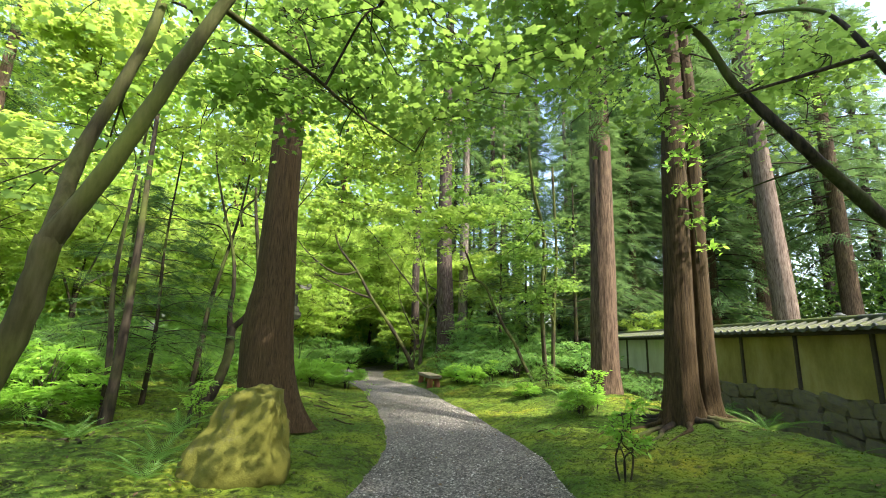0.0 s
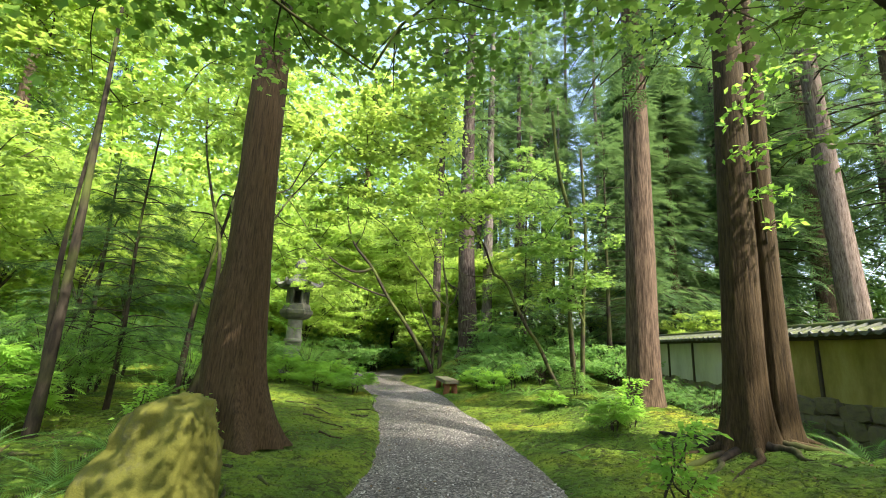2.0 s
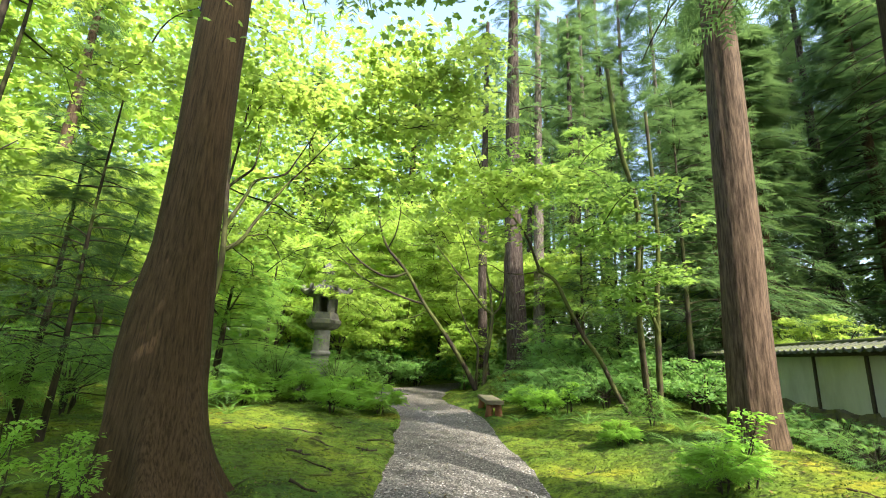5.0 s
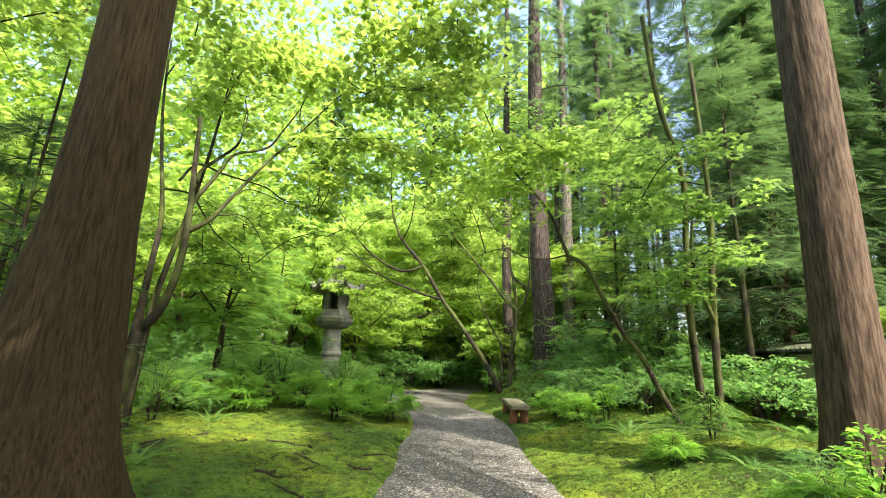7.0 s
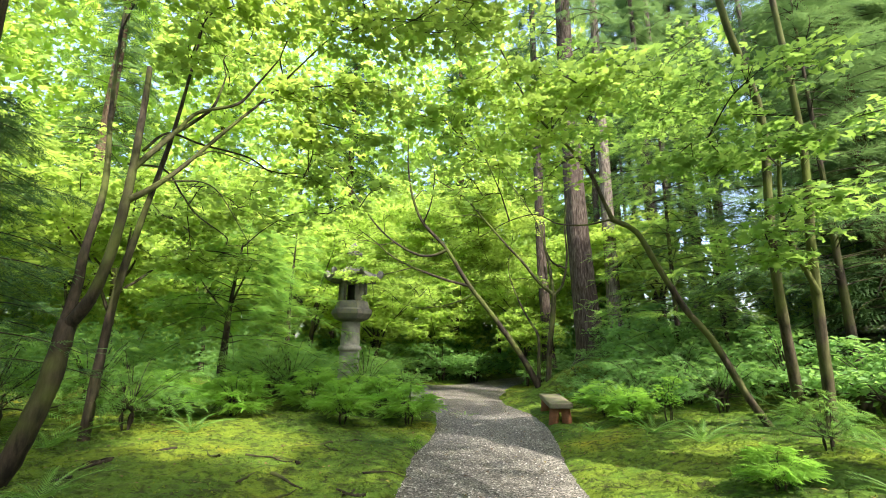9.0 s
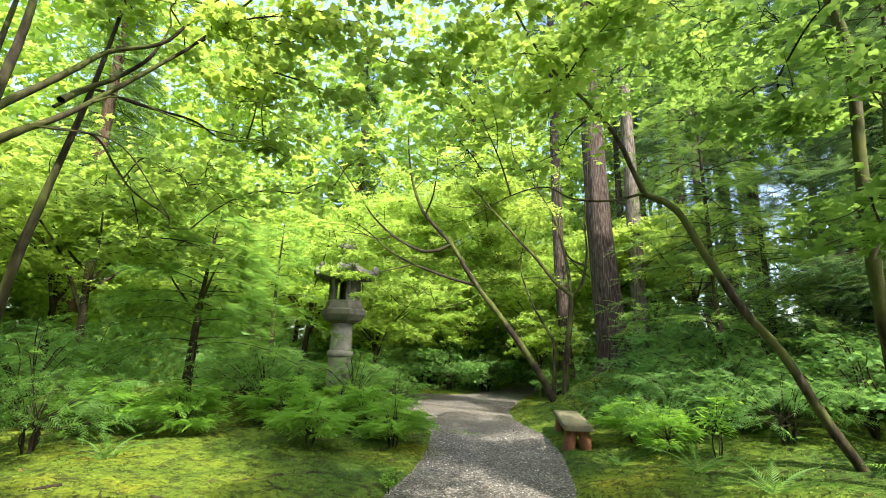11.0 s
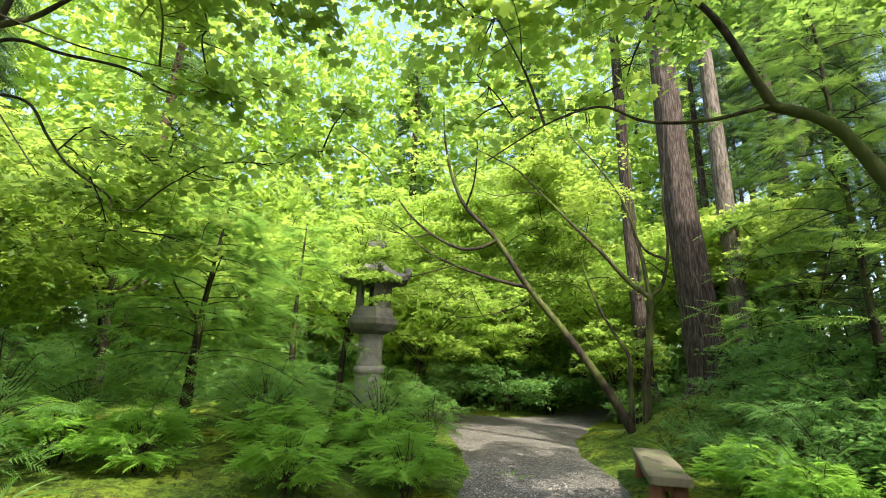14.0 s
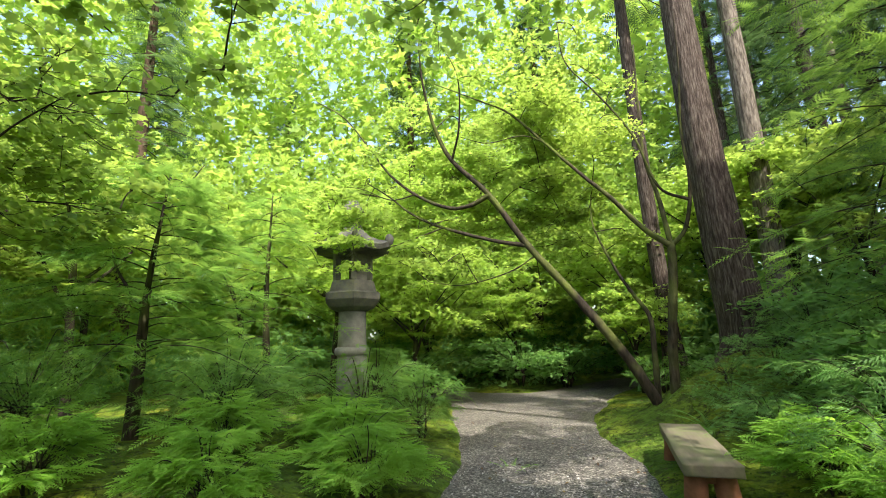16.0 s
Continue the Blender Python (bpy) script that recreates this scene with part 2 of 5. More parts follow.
g = t.nodes.new("ShaderNodeNewGeometry")
principled(t, out, ramp(t, g.outputs["Random Per Island"], [(0.0, (0.04, 0.026, 0.014)), (0.5, (0.09, 0.055, 0.027)), (0.9, (0.15, 0.10, 0.035)), (1.0, (0.2, 0.18, 0.04))]), 0.8)
m, t, out = material("pebble")
PEBBLE = m
g = t.nodes.new("ShaderNodeNewGeometry")
principled(t, out, ramp(t, g.outputs["Random Per Island"], [(0.0, (0.035, 0.034, 0.032)), (0.5, (0.11, 0.105, 0.098)), (0.85, (0.25, 0.24, 0.22)), (1.0, (0.48, 0.46, 0.43))]), 0.85)
m, t, out = material("moss_tuft")
TUFT = m
g = t.nodes.new("ShaderNodeNewGeometry")
c = ramp(t, g.outputs["Random Per Island"], [(0.0, (0.05, 0.095, 0.016)), (0.5, (0.085, 0.135, 0.02)), (1.0, (0.14, 0.18, 0.024))])
principled(t, out, c, 0.9, None, 0.1)

# ---- mesh helpers ----
rng = np.random.default_rng(7)


def mesh_of(name, verts, faces, mats, smooth=True):
    """A mesh from vertex and face arrays; mats: one material."""
    me = bpy.data.meshes.new(name)
    me.from_pydata([tuple(v) for v in verts], [], [tuple(f) for f in faces])
    me.materials.append(mats)
    if smooth:
        me.polygons.foreach_set("use_smooth", [True] * len(me.polygons))
    me.update()
    return me


def tri_mesh(name, verts, tris, mat_):
    """A large mesh of triangles from numpy arrays."""
    me = bpy.data.meshes.new(name)
    n = len(tris)
    me.vertices.add(len(verts))
    me.vertices.foreach_set("co", np.asarray(verts, np.float32).ravel())
    me.loops.add(3 * n)
    me.loops.foreach_set("vertex_index", np.asarray(tris, np.int32).ravel())
    me.polygons.add(n)
    me.polygons.foreach_set("loop_start", np.arange(0, 3 * n, 3, dtype=np.int32))
    me.materials.append(mat_)
    me.update(calc_edges=True)
    return me


def part(name, data, parent, label=""):
    ob = new(name, data)
    ob.parent = parent
    if label:
        tagged(ob, label)
    if name in ("twig", "bough", "crown", "stem"):
        tagged(ob, kind="stuff")
    return ob


def bm_part(name, bm, mat_, parent, label="", smooth=False):
    me = bpy.data.meshes.new(name)
    bm.to_mesh(me)
    bm.free()
    me.materials.append(mat_)
    if smooth:
        me.polygons.foreach_set("use_smooth", [True] * len(me.polygons))
    return part(name, me, parent, label)


def thing(name, label, category, group="", at=(0, 0, 0), kind=""):
    ob = new(name)
    ob.location = at
    return tagged(ob, label, category, group, kind)


def spline(pts, per=6):
    """Catmull-Rom through the points."""
    p = np.array([np.array(q, float) for q in pts])
    if len(p) == 2:
        return np.array([p[0] + (p[1] - p[0]) * s for s in np.linspace(0, 1, per + 1)])
    e = np.vstack([2 * p[0] - p[1], p, 2 * p[-1] - p[-2]])
    o = []
    for i in range(1, len(e) - 2):
        for s in np.linspace(0, 1, per, endpoint=False):
            a, b, c_, d = e[i - 1], e[i], e[i + 1], e[i + 2]
            o.append(0.5 * (2 * b + (c_ - a) * s + (2 * a - 5 * b + 4 * c_ - d) * s * s + (3 * b - a - 3 * c_ + d) * s ** 3))
    o.append(p[-1])
    return np.array(o)


def tube(path, radii, sides=8):
    """Vertices and triangles of a tube along a path."""
    path = np.asarray(path)
    n = len(path)
    tan = np.gradient(path, axis=0)
    tan /= np.linalg.norm(tan, axis=1)[:, None] + 1e-9
    ref = np.array([0.0, 0, 1.0]) if abs(tan[0][2]) < 0.8 else np.array([1.0, 0, 0])
    a = np.linspace(0, 2 * np.pi, sides, endpoint=False)
    rings = []
    for i in range(n):
        u = np.cross(tan[i], ref)
        u /= np.linalg.norm(u) + 1e-9
        w = np.cross(tan[i], u)
        ref = np.cross(u, tan[i])
        rings.append(path[i] + radii[i] * (np.outer(np.cos(a), u) + np.outer(np.sin(a), w)))
    v = np.vstack(rings + [path[-1:]])
    f = []
    for i in range(n - 1):
        for j in range(sides):
            k = (j + 1) % sides
            q = (i * sides + j, i * sides + k, (i + 1) * sides + k, (i + 1) * sides + j)
            f += [(q[0], q[1], q[2]), (q[0], q[2], q[3])]
    f += [((n - 1) * sides + j, (n - 1) * sides + (j + 1) % sides, n * sides) for j in range(sides)]
    return v, np.array(f)


def join(pieces):
    v, f, o = [], [], 0
    for a, b in pieces:
        v.append(a)
        f.append(np.asarray(b) + o)
        o += len(a)
    return np.vstack(v), np.vstack(f)


def limb_mesh(name, path, r0, r1, mat_, sides=10, per=6, wob=0.0):
    p = spline(path, per)
    s = np.linspace(0, 1, len(p))
    r = r0 + (r1 - r0) * s ** 0.85
    if wob:
        r = r * (1 + wob * (rng.random(len(p)) - 0.5))
        p = p + (rng.random(p.shape) - 0.5) * r[:, None] * wob
    v, f = tube(p, r, sides)
    me = tri_mesh(name, v, f, mat_)
    me.polygons.foreach_set("use_smooth", [True] * len(me.polygons))
    return me, p


# leaf shapes, one unit long, flat in x and y
def star_leaf():
    """A palmate maple leaf with five lobes and a point between each pair."""
    lobes = [(-158, 0.52), (-120, 0.78), (-98, 0.60), (-60, 0.96), (-33, 0.66), (0, 1.05), (33, 0.66), (60, 0.96), (98, 0.60), (120, 0.78), (158, 0.52)]
    v = [(0, 0, 0)] + [(0.55 * r * math.cos(radians(a)) + 0.12, 0.55 * r * math.sin(radians(a)), -0.10 * r * r) for a, r in lobes]
    return np.array(v), np.array([(0, i, i + 1) for i in range(1, len(lobes))])


def small_leaf():
    v = [(0, 0, 0), (0.45, 0.26, 0.05), (1, 0, -0.08), (0.45, -0.26, 0.05)]
    return np.array(v), np.array([(0, 2, 1), (0, 3, 2)])


def three_lobed():
    """Three thin lobes, for leaves farther off."""
    v = [(0, 0.24, 0), (0, -0.24, 0), (0.95, 0, -0.12), (-0.1, 0.2, 0), (0.34, 0.06, 0), (0.45, 0.68, -0.1), (-0.1, -0.2, 0), (0.34, -0.06, 0), (0.45, -0.68, -0.1)]
    return np.array(v, float), np.array([(0, 1, 2), (3, 4, 5), (6, 8, 7)])


def few_lobed():
    """A small palmate leaf of three thin lobes."""
    v = [(0, 0, 0), (0.42, 0.24, 0), (1, 0, -0.12), (0.42, -0.24, 0), (0.5, 0.66, -0.1), (-0.05, 0.34, 0), (0.5, -0.66, -0.1), (-0.05, -0.34, 0)]
    return np.array(v), np.array([(0, 3, 2), (0, 2, 1), (0, 1, 4), (0, 4, 5), (0, 6, 3), (0, 7, 6)])


def frond(pairs=6, width=0.42, droop=0.25):
    """A flat spray: a row of narrow leaflets either side of a midrib."""
    v, f = [], []
    for i in range(pairs):
        s = i / pairs
        w = width * (1 - 0.75 * s) * (0.55 + 0.45 * min(1, 3 * s + 0.4))
        z = -droop * s * s
        for side in (1, -1):
            k = len(v)
            v += [(s, 0, z), (s + 0.52 / pairs, 0, z), (s + 0.30 * w + 0.16, side * w, z - 0.12 * w - droop * 0.1)]
            f.append((k, k + 1, k + 2) if side < 0 else (k, k + 2, k + 1))
    k = len(v)
    v += [(0.9, 0.02, -droop * 0.8), (0.9, -0.02, -droop * 0.8), (1.08, 0, -droop * 1.15)]
    f.append((k, k + 1, k + 2))
    return np.array(v, float), np.array(f)


STAR, SMALL, LOBED, FROND, FINE_FROND, TRI = star_leaf(), small_leaf(), few_lobed(), frond(6), frond(7, 0.30, 0.3), three_lobed()


def leaf_spray(pairs=5):
    """A twig tip with pairs of small pointed leaves lying nearly flat."""
    v, f = [], []
    for i in range(pairs):
        s = 0.12 + 0.8 * i / pairs
        w = 0.30 * (1 - 0.45 * i / pairs)
        for sd in (1, -1):
            k = len(v)
            z = -0.14 * s * s
            v += [(s, 0, z), (s + 0.10, sd * w * 0.42, z + 0.02), (s + 0.20, sd * w, z - 0.05), (s + 0.20, sd * w * 0.40, z + 0.01)]
            f += [(k, k + 2, k + 1), (k, k + 3, k + 2)] if sd > 0 else [(k, k + 1, k + 2), (k, k + 2, k + 3)]
    k = len(v)
    v += [(0.86, 0, -0.11), (0.98, 0.07, -0.12), (1.16, 0, -0.18), (0.98, -0.07, -0.12)]
    return np.array(v, float), np.array(f + [(k, k + 2, k + 1), (k, k + 3, k + 2)])


LEAF_SPRAY = leaf_spray()


def leaves(name, shape, p, size, mat_, normal=(0, 0, 1), jitter=0.5, along=None):
    """One mesh of many leaves of a shape at the places p."""
    tv, tf = shape
    p = np.asarray(p, float)
    n = len(p)
    nor = np.broadcast_to(np.asarray(normal, float), (n, 3)) + rng.normal(0, jitter, (n, 3))
    nor /= np.linalg.norm(nor, axis=1)[:, None]
    tx = rng.normal(0, 1, (n, 3)) if along is None else np.asarray(along) + rng.normal(0, 0.18, (n, 3))
    tx -= (tx * nor).sum(1)[:, None] * nor
    tx /= np.linalg.norm(tx, axis=1)[:, None] + 1e-9
    ty = np.cross(nor, tx)
    s = np.asarray(size) * np.ones(n) * (0.7 + 0.6 * rng.random(n))
    v = p[:, None, :] + s[:, None, None] * (tv[None, :, 0:1] * tx[:, None, :] + tv[None, :, 1:2] * ty[:, None, :] + tv[None, :, 2:3] * nor[:, None, :])
    f = tf[None] + (np.arange(n) * len(tv))[:, None, None]
    return tri_mesh(name, v.reshape(-1, 3), f.reshape(-1, 3), mat_)


# ---- the lie of the land ----
MAIN = [(0.3, -14, 1.25), (0.3, 4.6, 1.17), (0.38, 6.3, 1.10), (0.30, 7.6, 1.06), (0.04, 9.2, 1.04), (-0.42, 11.3, 1.03), (-0.88, 13, 1.03), (-1.14, 14.4, 1.06), (-1.48, 15.8, 1.12), (-2.05, 17.3, 1.12), (-2.95, 18.8, 1.15), (-4.0, 20.8, 1.5), (-4.7, 22.9, 2.0)]
WEST = [(-4.7, 22.9, 2.0), (-7.0, 23.6, 1.0), (-9.5, 24.9, 0.9), (-16, 29, 1.1), (-24, 36, 1.0)]
NORTH = [(-4.7, 22.9, 2.0), (-4.2, 25.4, 1.2), (-3.6, 30, 0.9), (-1, 40, 0.9)]


def path_distance(x, y):
    """Metres from the edge of the gravel, less than nothing on it."""
    x, y = np.asarray(x, float), np.asarray(y, float)
    best = np.full(np.broadcast(x, y).shape, 1e9)
    for line in (MAIN, WEST, NORTH):
        for (ax, ay, ar), (bx, by, br) in zip(line, line[1:]):
            dx, dy = bx - ax, by - ay
            s = np.clip(((x - ax) * dx + (y - ay) * dy) / (dx * dx + dy * dy), 0, 1)
            best = np.minimum(best, np.hypot(x - ax - s * dx, y - ay - s * dy) - ar - s * (br - ar))
    return best


def smooth(a):
    a = np.clip(a, 0, 1)
    return a * a * (3 - 2 * a)


def waves(x, y):
    return (np.sin(1.7 * x + 0.6 * y + 1) * np.sin(1.3 * y - 0.5 * x) * 0.5 + np.sin(3.9 * x - 1.1 * y) * np.sin(3.1 * y + 0.7 * x + 2) * 0.3
            + np.sin(8.3 * x + 2.2 * y) * np.sin(7.1 * y - 3.3 * x) * 0.2)


def land(x, y):
    x, y = np.asarray(x, float), np.asarray(y, float)
    d = path_distance(x, y) + 0.05 * waves(1.7 * x, 1.7 * y)
    east = smooth((x - 0.15 + 0.14 * np.maximum(y - 8, 0)) / 1.0)
    h = -0.06 + 0.11 * smooth((d + 0.14) / 0.34) + (0.24 + 0.26 * east) * smooth(d / 3.2)
    h = h + 0.75 * smooth((y - 18) / 5) * smooth((x + 1.7) / 2.2) * (1 - smooth((x - 3.2) / 2.5))
    h = h + 0.34 * np.exp(-((x + 0.85) ** 2 + (y - 20.4) ** 2) / 0.8) * smooth(d / 0.5)
    h = h - 0.42 * smooth((x - 4.3) / 1.4) * (1 - smooth((y - 13) / 5))
    h = h + 0.7 * smooth((y - 25) / 6) * smooth(d / 3) * smooth((x + 10) / 4)
    fine = np.sin(9.1 * x + 4 * np.sin(2.3 * y)) * np.sin(8.3 * y + 3 * np.sin(2.9 * x)) + 0.6 * np.sin(17 * x - 5 * y + 2 * np.sin(6 * y)) * np.sin(15 * y + 7 * x)
    return h + (0.06 * waves(x, y) + 0.016 * fine * (np.abs(x) < 12) * (np.abs(y - 10) < 18)) * smooth((d - 0.05) / 0.6)


def ground_z(x, y):
    return float(land(x, y))


def axis(lo, hi, step, far, grow=1.35):
    mid = list(np.arange(lo, hi + step / 2, step))
    a, b, s = [lo], [hi], step
    while a[-1] > -far:
        s *= grow
        a.append(a[-1] - s)
        b.append(b[-1] + s)
    return np.array(sorted(a[1:]) + mid + b[1:])


gx, gy = axis(-8, 7, 0.09, 400), axis(1, 22, 0.09, 400)
GX, GY = np.meshgrid(gx, gy)
GZ = land(GX, GY)
nx, ny = len(gx), len(gy)
idx = np.arange(nx * ny).reshape(ny, nx)
q = np.stack([idx[:-1, :-1], idx[:-1, 1:], idx[1:, 1:], idx[1:, :-1]], -1).reshape(-1, 4)
me = tri_mesh("ground", np.stack([GX, GY, GZ], -1).reshape(-1, 3), np.vstack([q[:, [0, 1, 2]], q[:, [0, 2, 3]]]), MOSS)
me.polygons.foreach_set("use_smooth", [True] * len(me.polygons))
ground = tagged(new("ground", me), "mossy green woodland floor with sunlit patches coloured yellow", "ground", "", "structure")

px, py = np.arange(-25, 3, 0.16), np.arange(-14, 41, 0.16)
PX, PY = np.meshgrid(px, py)
keep = path_distance(PX, PY) < 0.35
PZ = 0.006 * waves(4 * PX, 4 * PY) + 0.015 * waves(PX, PY) - 0.02 * smooth(path_distance(PX, PY) + 0.6)
idx = np.arange(PX.size).reshape(PX.shape)
ok = keep[:-1, :-1] & keep[:-1, 1:] & keep[1:, 1:] & keep[1:, :-1]
q = np.stack([idx[:-1, :-1], idx[:-1, 1:], idx[1:, 1:], idx[1:, :-1]], -1)[ok]
used, inv = np.unique(q, return_inverse=True)
q = inv.reshape(q.shape)
me = tri_mesh("gravel_path", np.stack([PX, PY, PZ], -1).reshape(-1, 3)[used], np.vstack([q[:, [0, 1, 2]], q[:, [0, 2, 3]]]), GRAVEL)
me.polygons.foreach_set("use_smooth", [True] * len(me.polygons))
tagged(new("gravel_path", me), "grey crushed gravel path curving through the moss", "path", "", "structure")


# ---- trees ----
def big_trunk(base, line, radii, mat_, seed, flare=0.6, roots=7, sides=44, ridge=0.07):
    """A tall trunk: line of (x, y, z), ridged bark and a root flare. Vertices relative to base."""
    p = spline(line, 10)
    zs = np.array([q_[2] for q_ in line])
    r = np.interp(p[:, 2], zs, radii)
    v = []
    for (x, y, z), rr in zip(p, r):
        h = max(0.0, z - base[2])
        fl = flare * math.exp(-h / 0.42)
        for j in range(sides):
            a = 2 * math.pi * j / sides
            n = noise.noise((math.cos(a) * 1.4 + seed, math.sin(a) * 1.4, h * 0.22))
            n2 = noise.noise((math.cos(a) * 5.5 + seed, math.sin(a) * 5.5, h * 0.30 + 5))
            n3 = abs(noise.noise((math.cos(a) * 10 + seed, math.sin(a) * 10, h * 0.45 + 9)))
            lobe = 0.5 + 0.5 * math.cos(roots * a + 2.2 * noise.noise((seed, a * 0.5, 0.3)) + 1.2 * h)
            k = rr * (1 + 0.9 * ridge * n + ridge * n2 - ridge * 1.2 * n3) + rr * fl * (0.25 + 1.25 * lobe ** 2)
            v.append((x - base[0] + k * math.cos(a), y - base[1] + k * math.sin(a), z - base[2]))
    f = []
    for i in range(len(p) - 1):
        for j in range(sides):
            k = (j + 1) % sides
            a, b, c_, d = i * sides + j, i * sides + k, (i + 1) * sides + k, (i + 1) * sides + j
            f += [(a, b, c_), (a, c_, d)]
    me = tri_mesh("trunk", v, f, mat_)
    me.polygons.foreach_set("use_smooth", [True] * len(me.polygons))
    return me


def needle_crown(trunk_at, z0, z1, reach, count, mat_, per=26, droop=0.45, size=0.42, sides=4):
    """Drooping boughs with flat needle sprays round a trunk; returns the boughs' and the sprays' meshes."""
    tubes, pos, along, nor = [], [], [], []
    for i in range(count):
        h = z0 + (z1 - z0) * ((i + rng.random()) / count)
        a = rng.random() * 2 * math.pi
        out_ = np.array([math.cos(a), math.sin(a), 0])
        side = np.array([-out_[1], out_[0], 0])
        L = reach * (1 - 0.75 * (h - z0) / (z1 - z0 + 1e-6)) * (0.6 + 0.5 * rng.random())
        s = np.linspace(0, 1, 7)
        bend = rng.normal(0, 0.12)
        b0 = np.array(trunk_at(h))
        P = b0 + np.outer(s * L, out_) + np.outer(bend * s * s * L, side) + np.outer((0.12 * s - droop * s * s) * L, (0, 0, 1))
        tubes.append(tube(P, 0.012 + 0.028 * L / 3 * (1 - s), sides))
        u = np.sort(0.12 + 0.9 * rng.random(per)).clip(0, 1)
        for uu in u:
            k = np.array([np.interp(uu, s, P[:, c_]) for c_ in range(3)])
            sg = 1 if rng.random() < 0.5 else -1
            w = (1.15 - uu) * 0.32 * L
            k = k + side * sg * w * rng.random()
            pos.append(k)
            along.append(out_ * (0.35 + 0.6 * uu) + side * sg * 0.8 + np.array([0, 0, -0.35 - 0.3 * rng.random()]))
            nor.append(out_ * 0.3 + np.array([0, 0, 1.0]))
    v, f = join(tubes)
    return tri_mesh("bough", v, f, BARK_DARK), leaves("crown", FROND, np.array(pos), size, mat_, np.array(nor), 0.3, np.array(along))


def pad_crown(limbs, pads, shape, size, mat_, base, jitter=0.42, twigs=5, wood=None, sag=0.25):
    """Flat layers of leaves on twigs that grow from the nearest limb. limbs: point arrays; pads: x, y, z, radius, leaves."""
    allp = np.vstack(limbs)
    tubes, pos = [], []
    base = np.array(base)
    pads = sorted(pads, key=lambda p_: np.min(np.linalg.norm(allp - np.array(p_[:3]), axis=1)))
    for x, y, z, rad, n in pads:
        n = int(0.68 * n)
        c_ = np.array([x, y, z])
        dd = np.linalg.norm(allp - c_, axis=1) + 0.6 * np.maximum(0, allp[:, 2] - z)
        a = allp[np.argmin(dd)]
        mid = (a + c_) / 2 + rng.normal(0, 0.08 * rad, 3) + np.array([0, 0, 0.12 * rad])
        P = spline([a, mid, c_], 5)
        L = np.linalg.norm(c_ - a)
        r0 = 0.007 + 0.006 * min(3, L)
        allp = np.vstack([allp, P[1:]])
        tubes.append(tube(P - base, np.linspace(r0, 0.006, len(P)), 5))
        for i in range(twigs):
            an = rng.random() * 2 * math.pi
            st = P[rng.integers(len(P) // 2, len(P))]
            end = c_ + rad * np.array([math.cos(an), math.sin(an), 0]) * (0.6 + 0.4 * rng.random()) + np.array([0, 0, -sag * rad * rng.random()])
            kink = (st + end) / 2 + rng.normal(0, 0.08 * rad, 3)
            tubes.append(tube(spline([st, kink, end], 3) - base, np.linspace(0.006, 0.002, 7), 4))
        an = rng.random(n) * 2 * math.pi
        rr = rad * np.sqrt(rng.random(n)) * (0.75 + 0.25 * np.sin(3 * an + rng.random() * 6) + 0.15 * rng.random(n))
        zz = z - sag * rad * (rr / rad) ** 2 + rng.normal(0, 0.09 * rad, n)
        pos.append(np.stack([x + rr * np.cos(an), y + rr * np.sin(an), zz], -1) - base)
    v, f = join(tubes)
    return tri_mesh("twig", v, f, wood or BARK_DARK), leaves("crown", shape, np.vstack(pos), size, mat_, (0, 0, 1), jitter)


def maple(base, limbs, pads, label, shape=LOBED, size=0.09, leaf=MAPLE, bark=BARK_MAPLE, name="maple_tree", jitter=0.42, twigs=5, group="", sag=0.25):
    """A tree of hand-set limbs (points, first and last radius) and layered leaf pads, all in world metres."""
    tree = thing(name, label, "tree", group, base)
    b = np.array(base)
    lines = []
    for i, (pts, r0, r1) in enumerate(limbs):
        me, p = limb_mesh("trunk" if i == 0 else "limb", [np.array(q_) - b for q_ in pts], r0, r1, bark, 12 if r0 > 0.05 else 8, 6, 0.12)
        part("trunk" if i == 0 else "limb", me, tree)
        lines.append(p + b)
    if pads:
        tw, cr = pad_crown(lines, pads, shape, size, leaf, base, jitter, twigs, BARK_DARK, sag)
        part("twig", tw, tree)
        part("crown", cr, tree)
    return tree


def pad_cloud(centre, spread, count, rad, n, seed):
    r = np.random.default_rng(seed)
    o = []
    for _ in range(count):
        d = r.normal(0, 1, 3)
        d = d / np.linalg.norm(d) * r.random() ** 0.45
        o.append((centre[0] + spread[0] * d[0], centre[1] + spread[1] * d[1], centre[2] + spread[2] * d[2], rad * (0.6 + 0.7 * r.random()), int(n * (0.6 + 0.7 * r.random()))))
    return o


def hero_conifer(name, label, stems, bark, crown, seed, flare=0.6, group=""):
    """stems: list of (line, radii); crown: z0, z1, reach, count or None. The first stem's foot is the base."""
    base = stems[0][0][0]
    tree = thing(name, label, "tree", group, base)
    for i, (line, radii) in enumerate(stems):
        part("trunk", big_trunk(base, line, radii, bark, seed + 3.7 * i, flare), tree)
    if crown:
        z0, z1, reach, count = crown
        line = np.array(stems[0][0]) - np.array(base)
        def at(h):
            return [np.interp(h, line[:, 2], line[:, 0]), np.interp(h, line[:, 2], line[:, 1]), h]
        bo, cr = needle_crown(at, z0, z1, reach, count, NEEDLE, 22)
        part("bough", bo, tree)
        part("crown", cr, tree)
    return tree


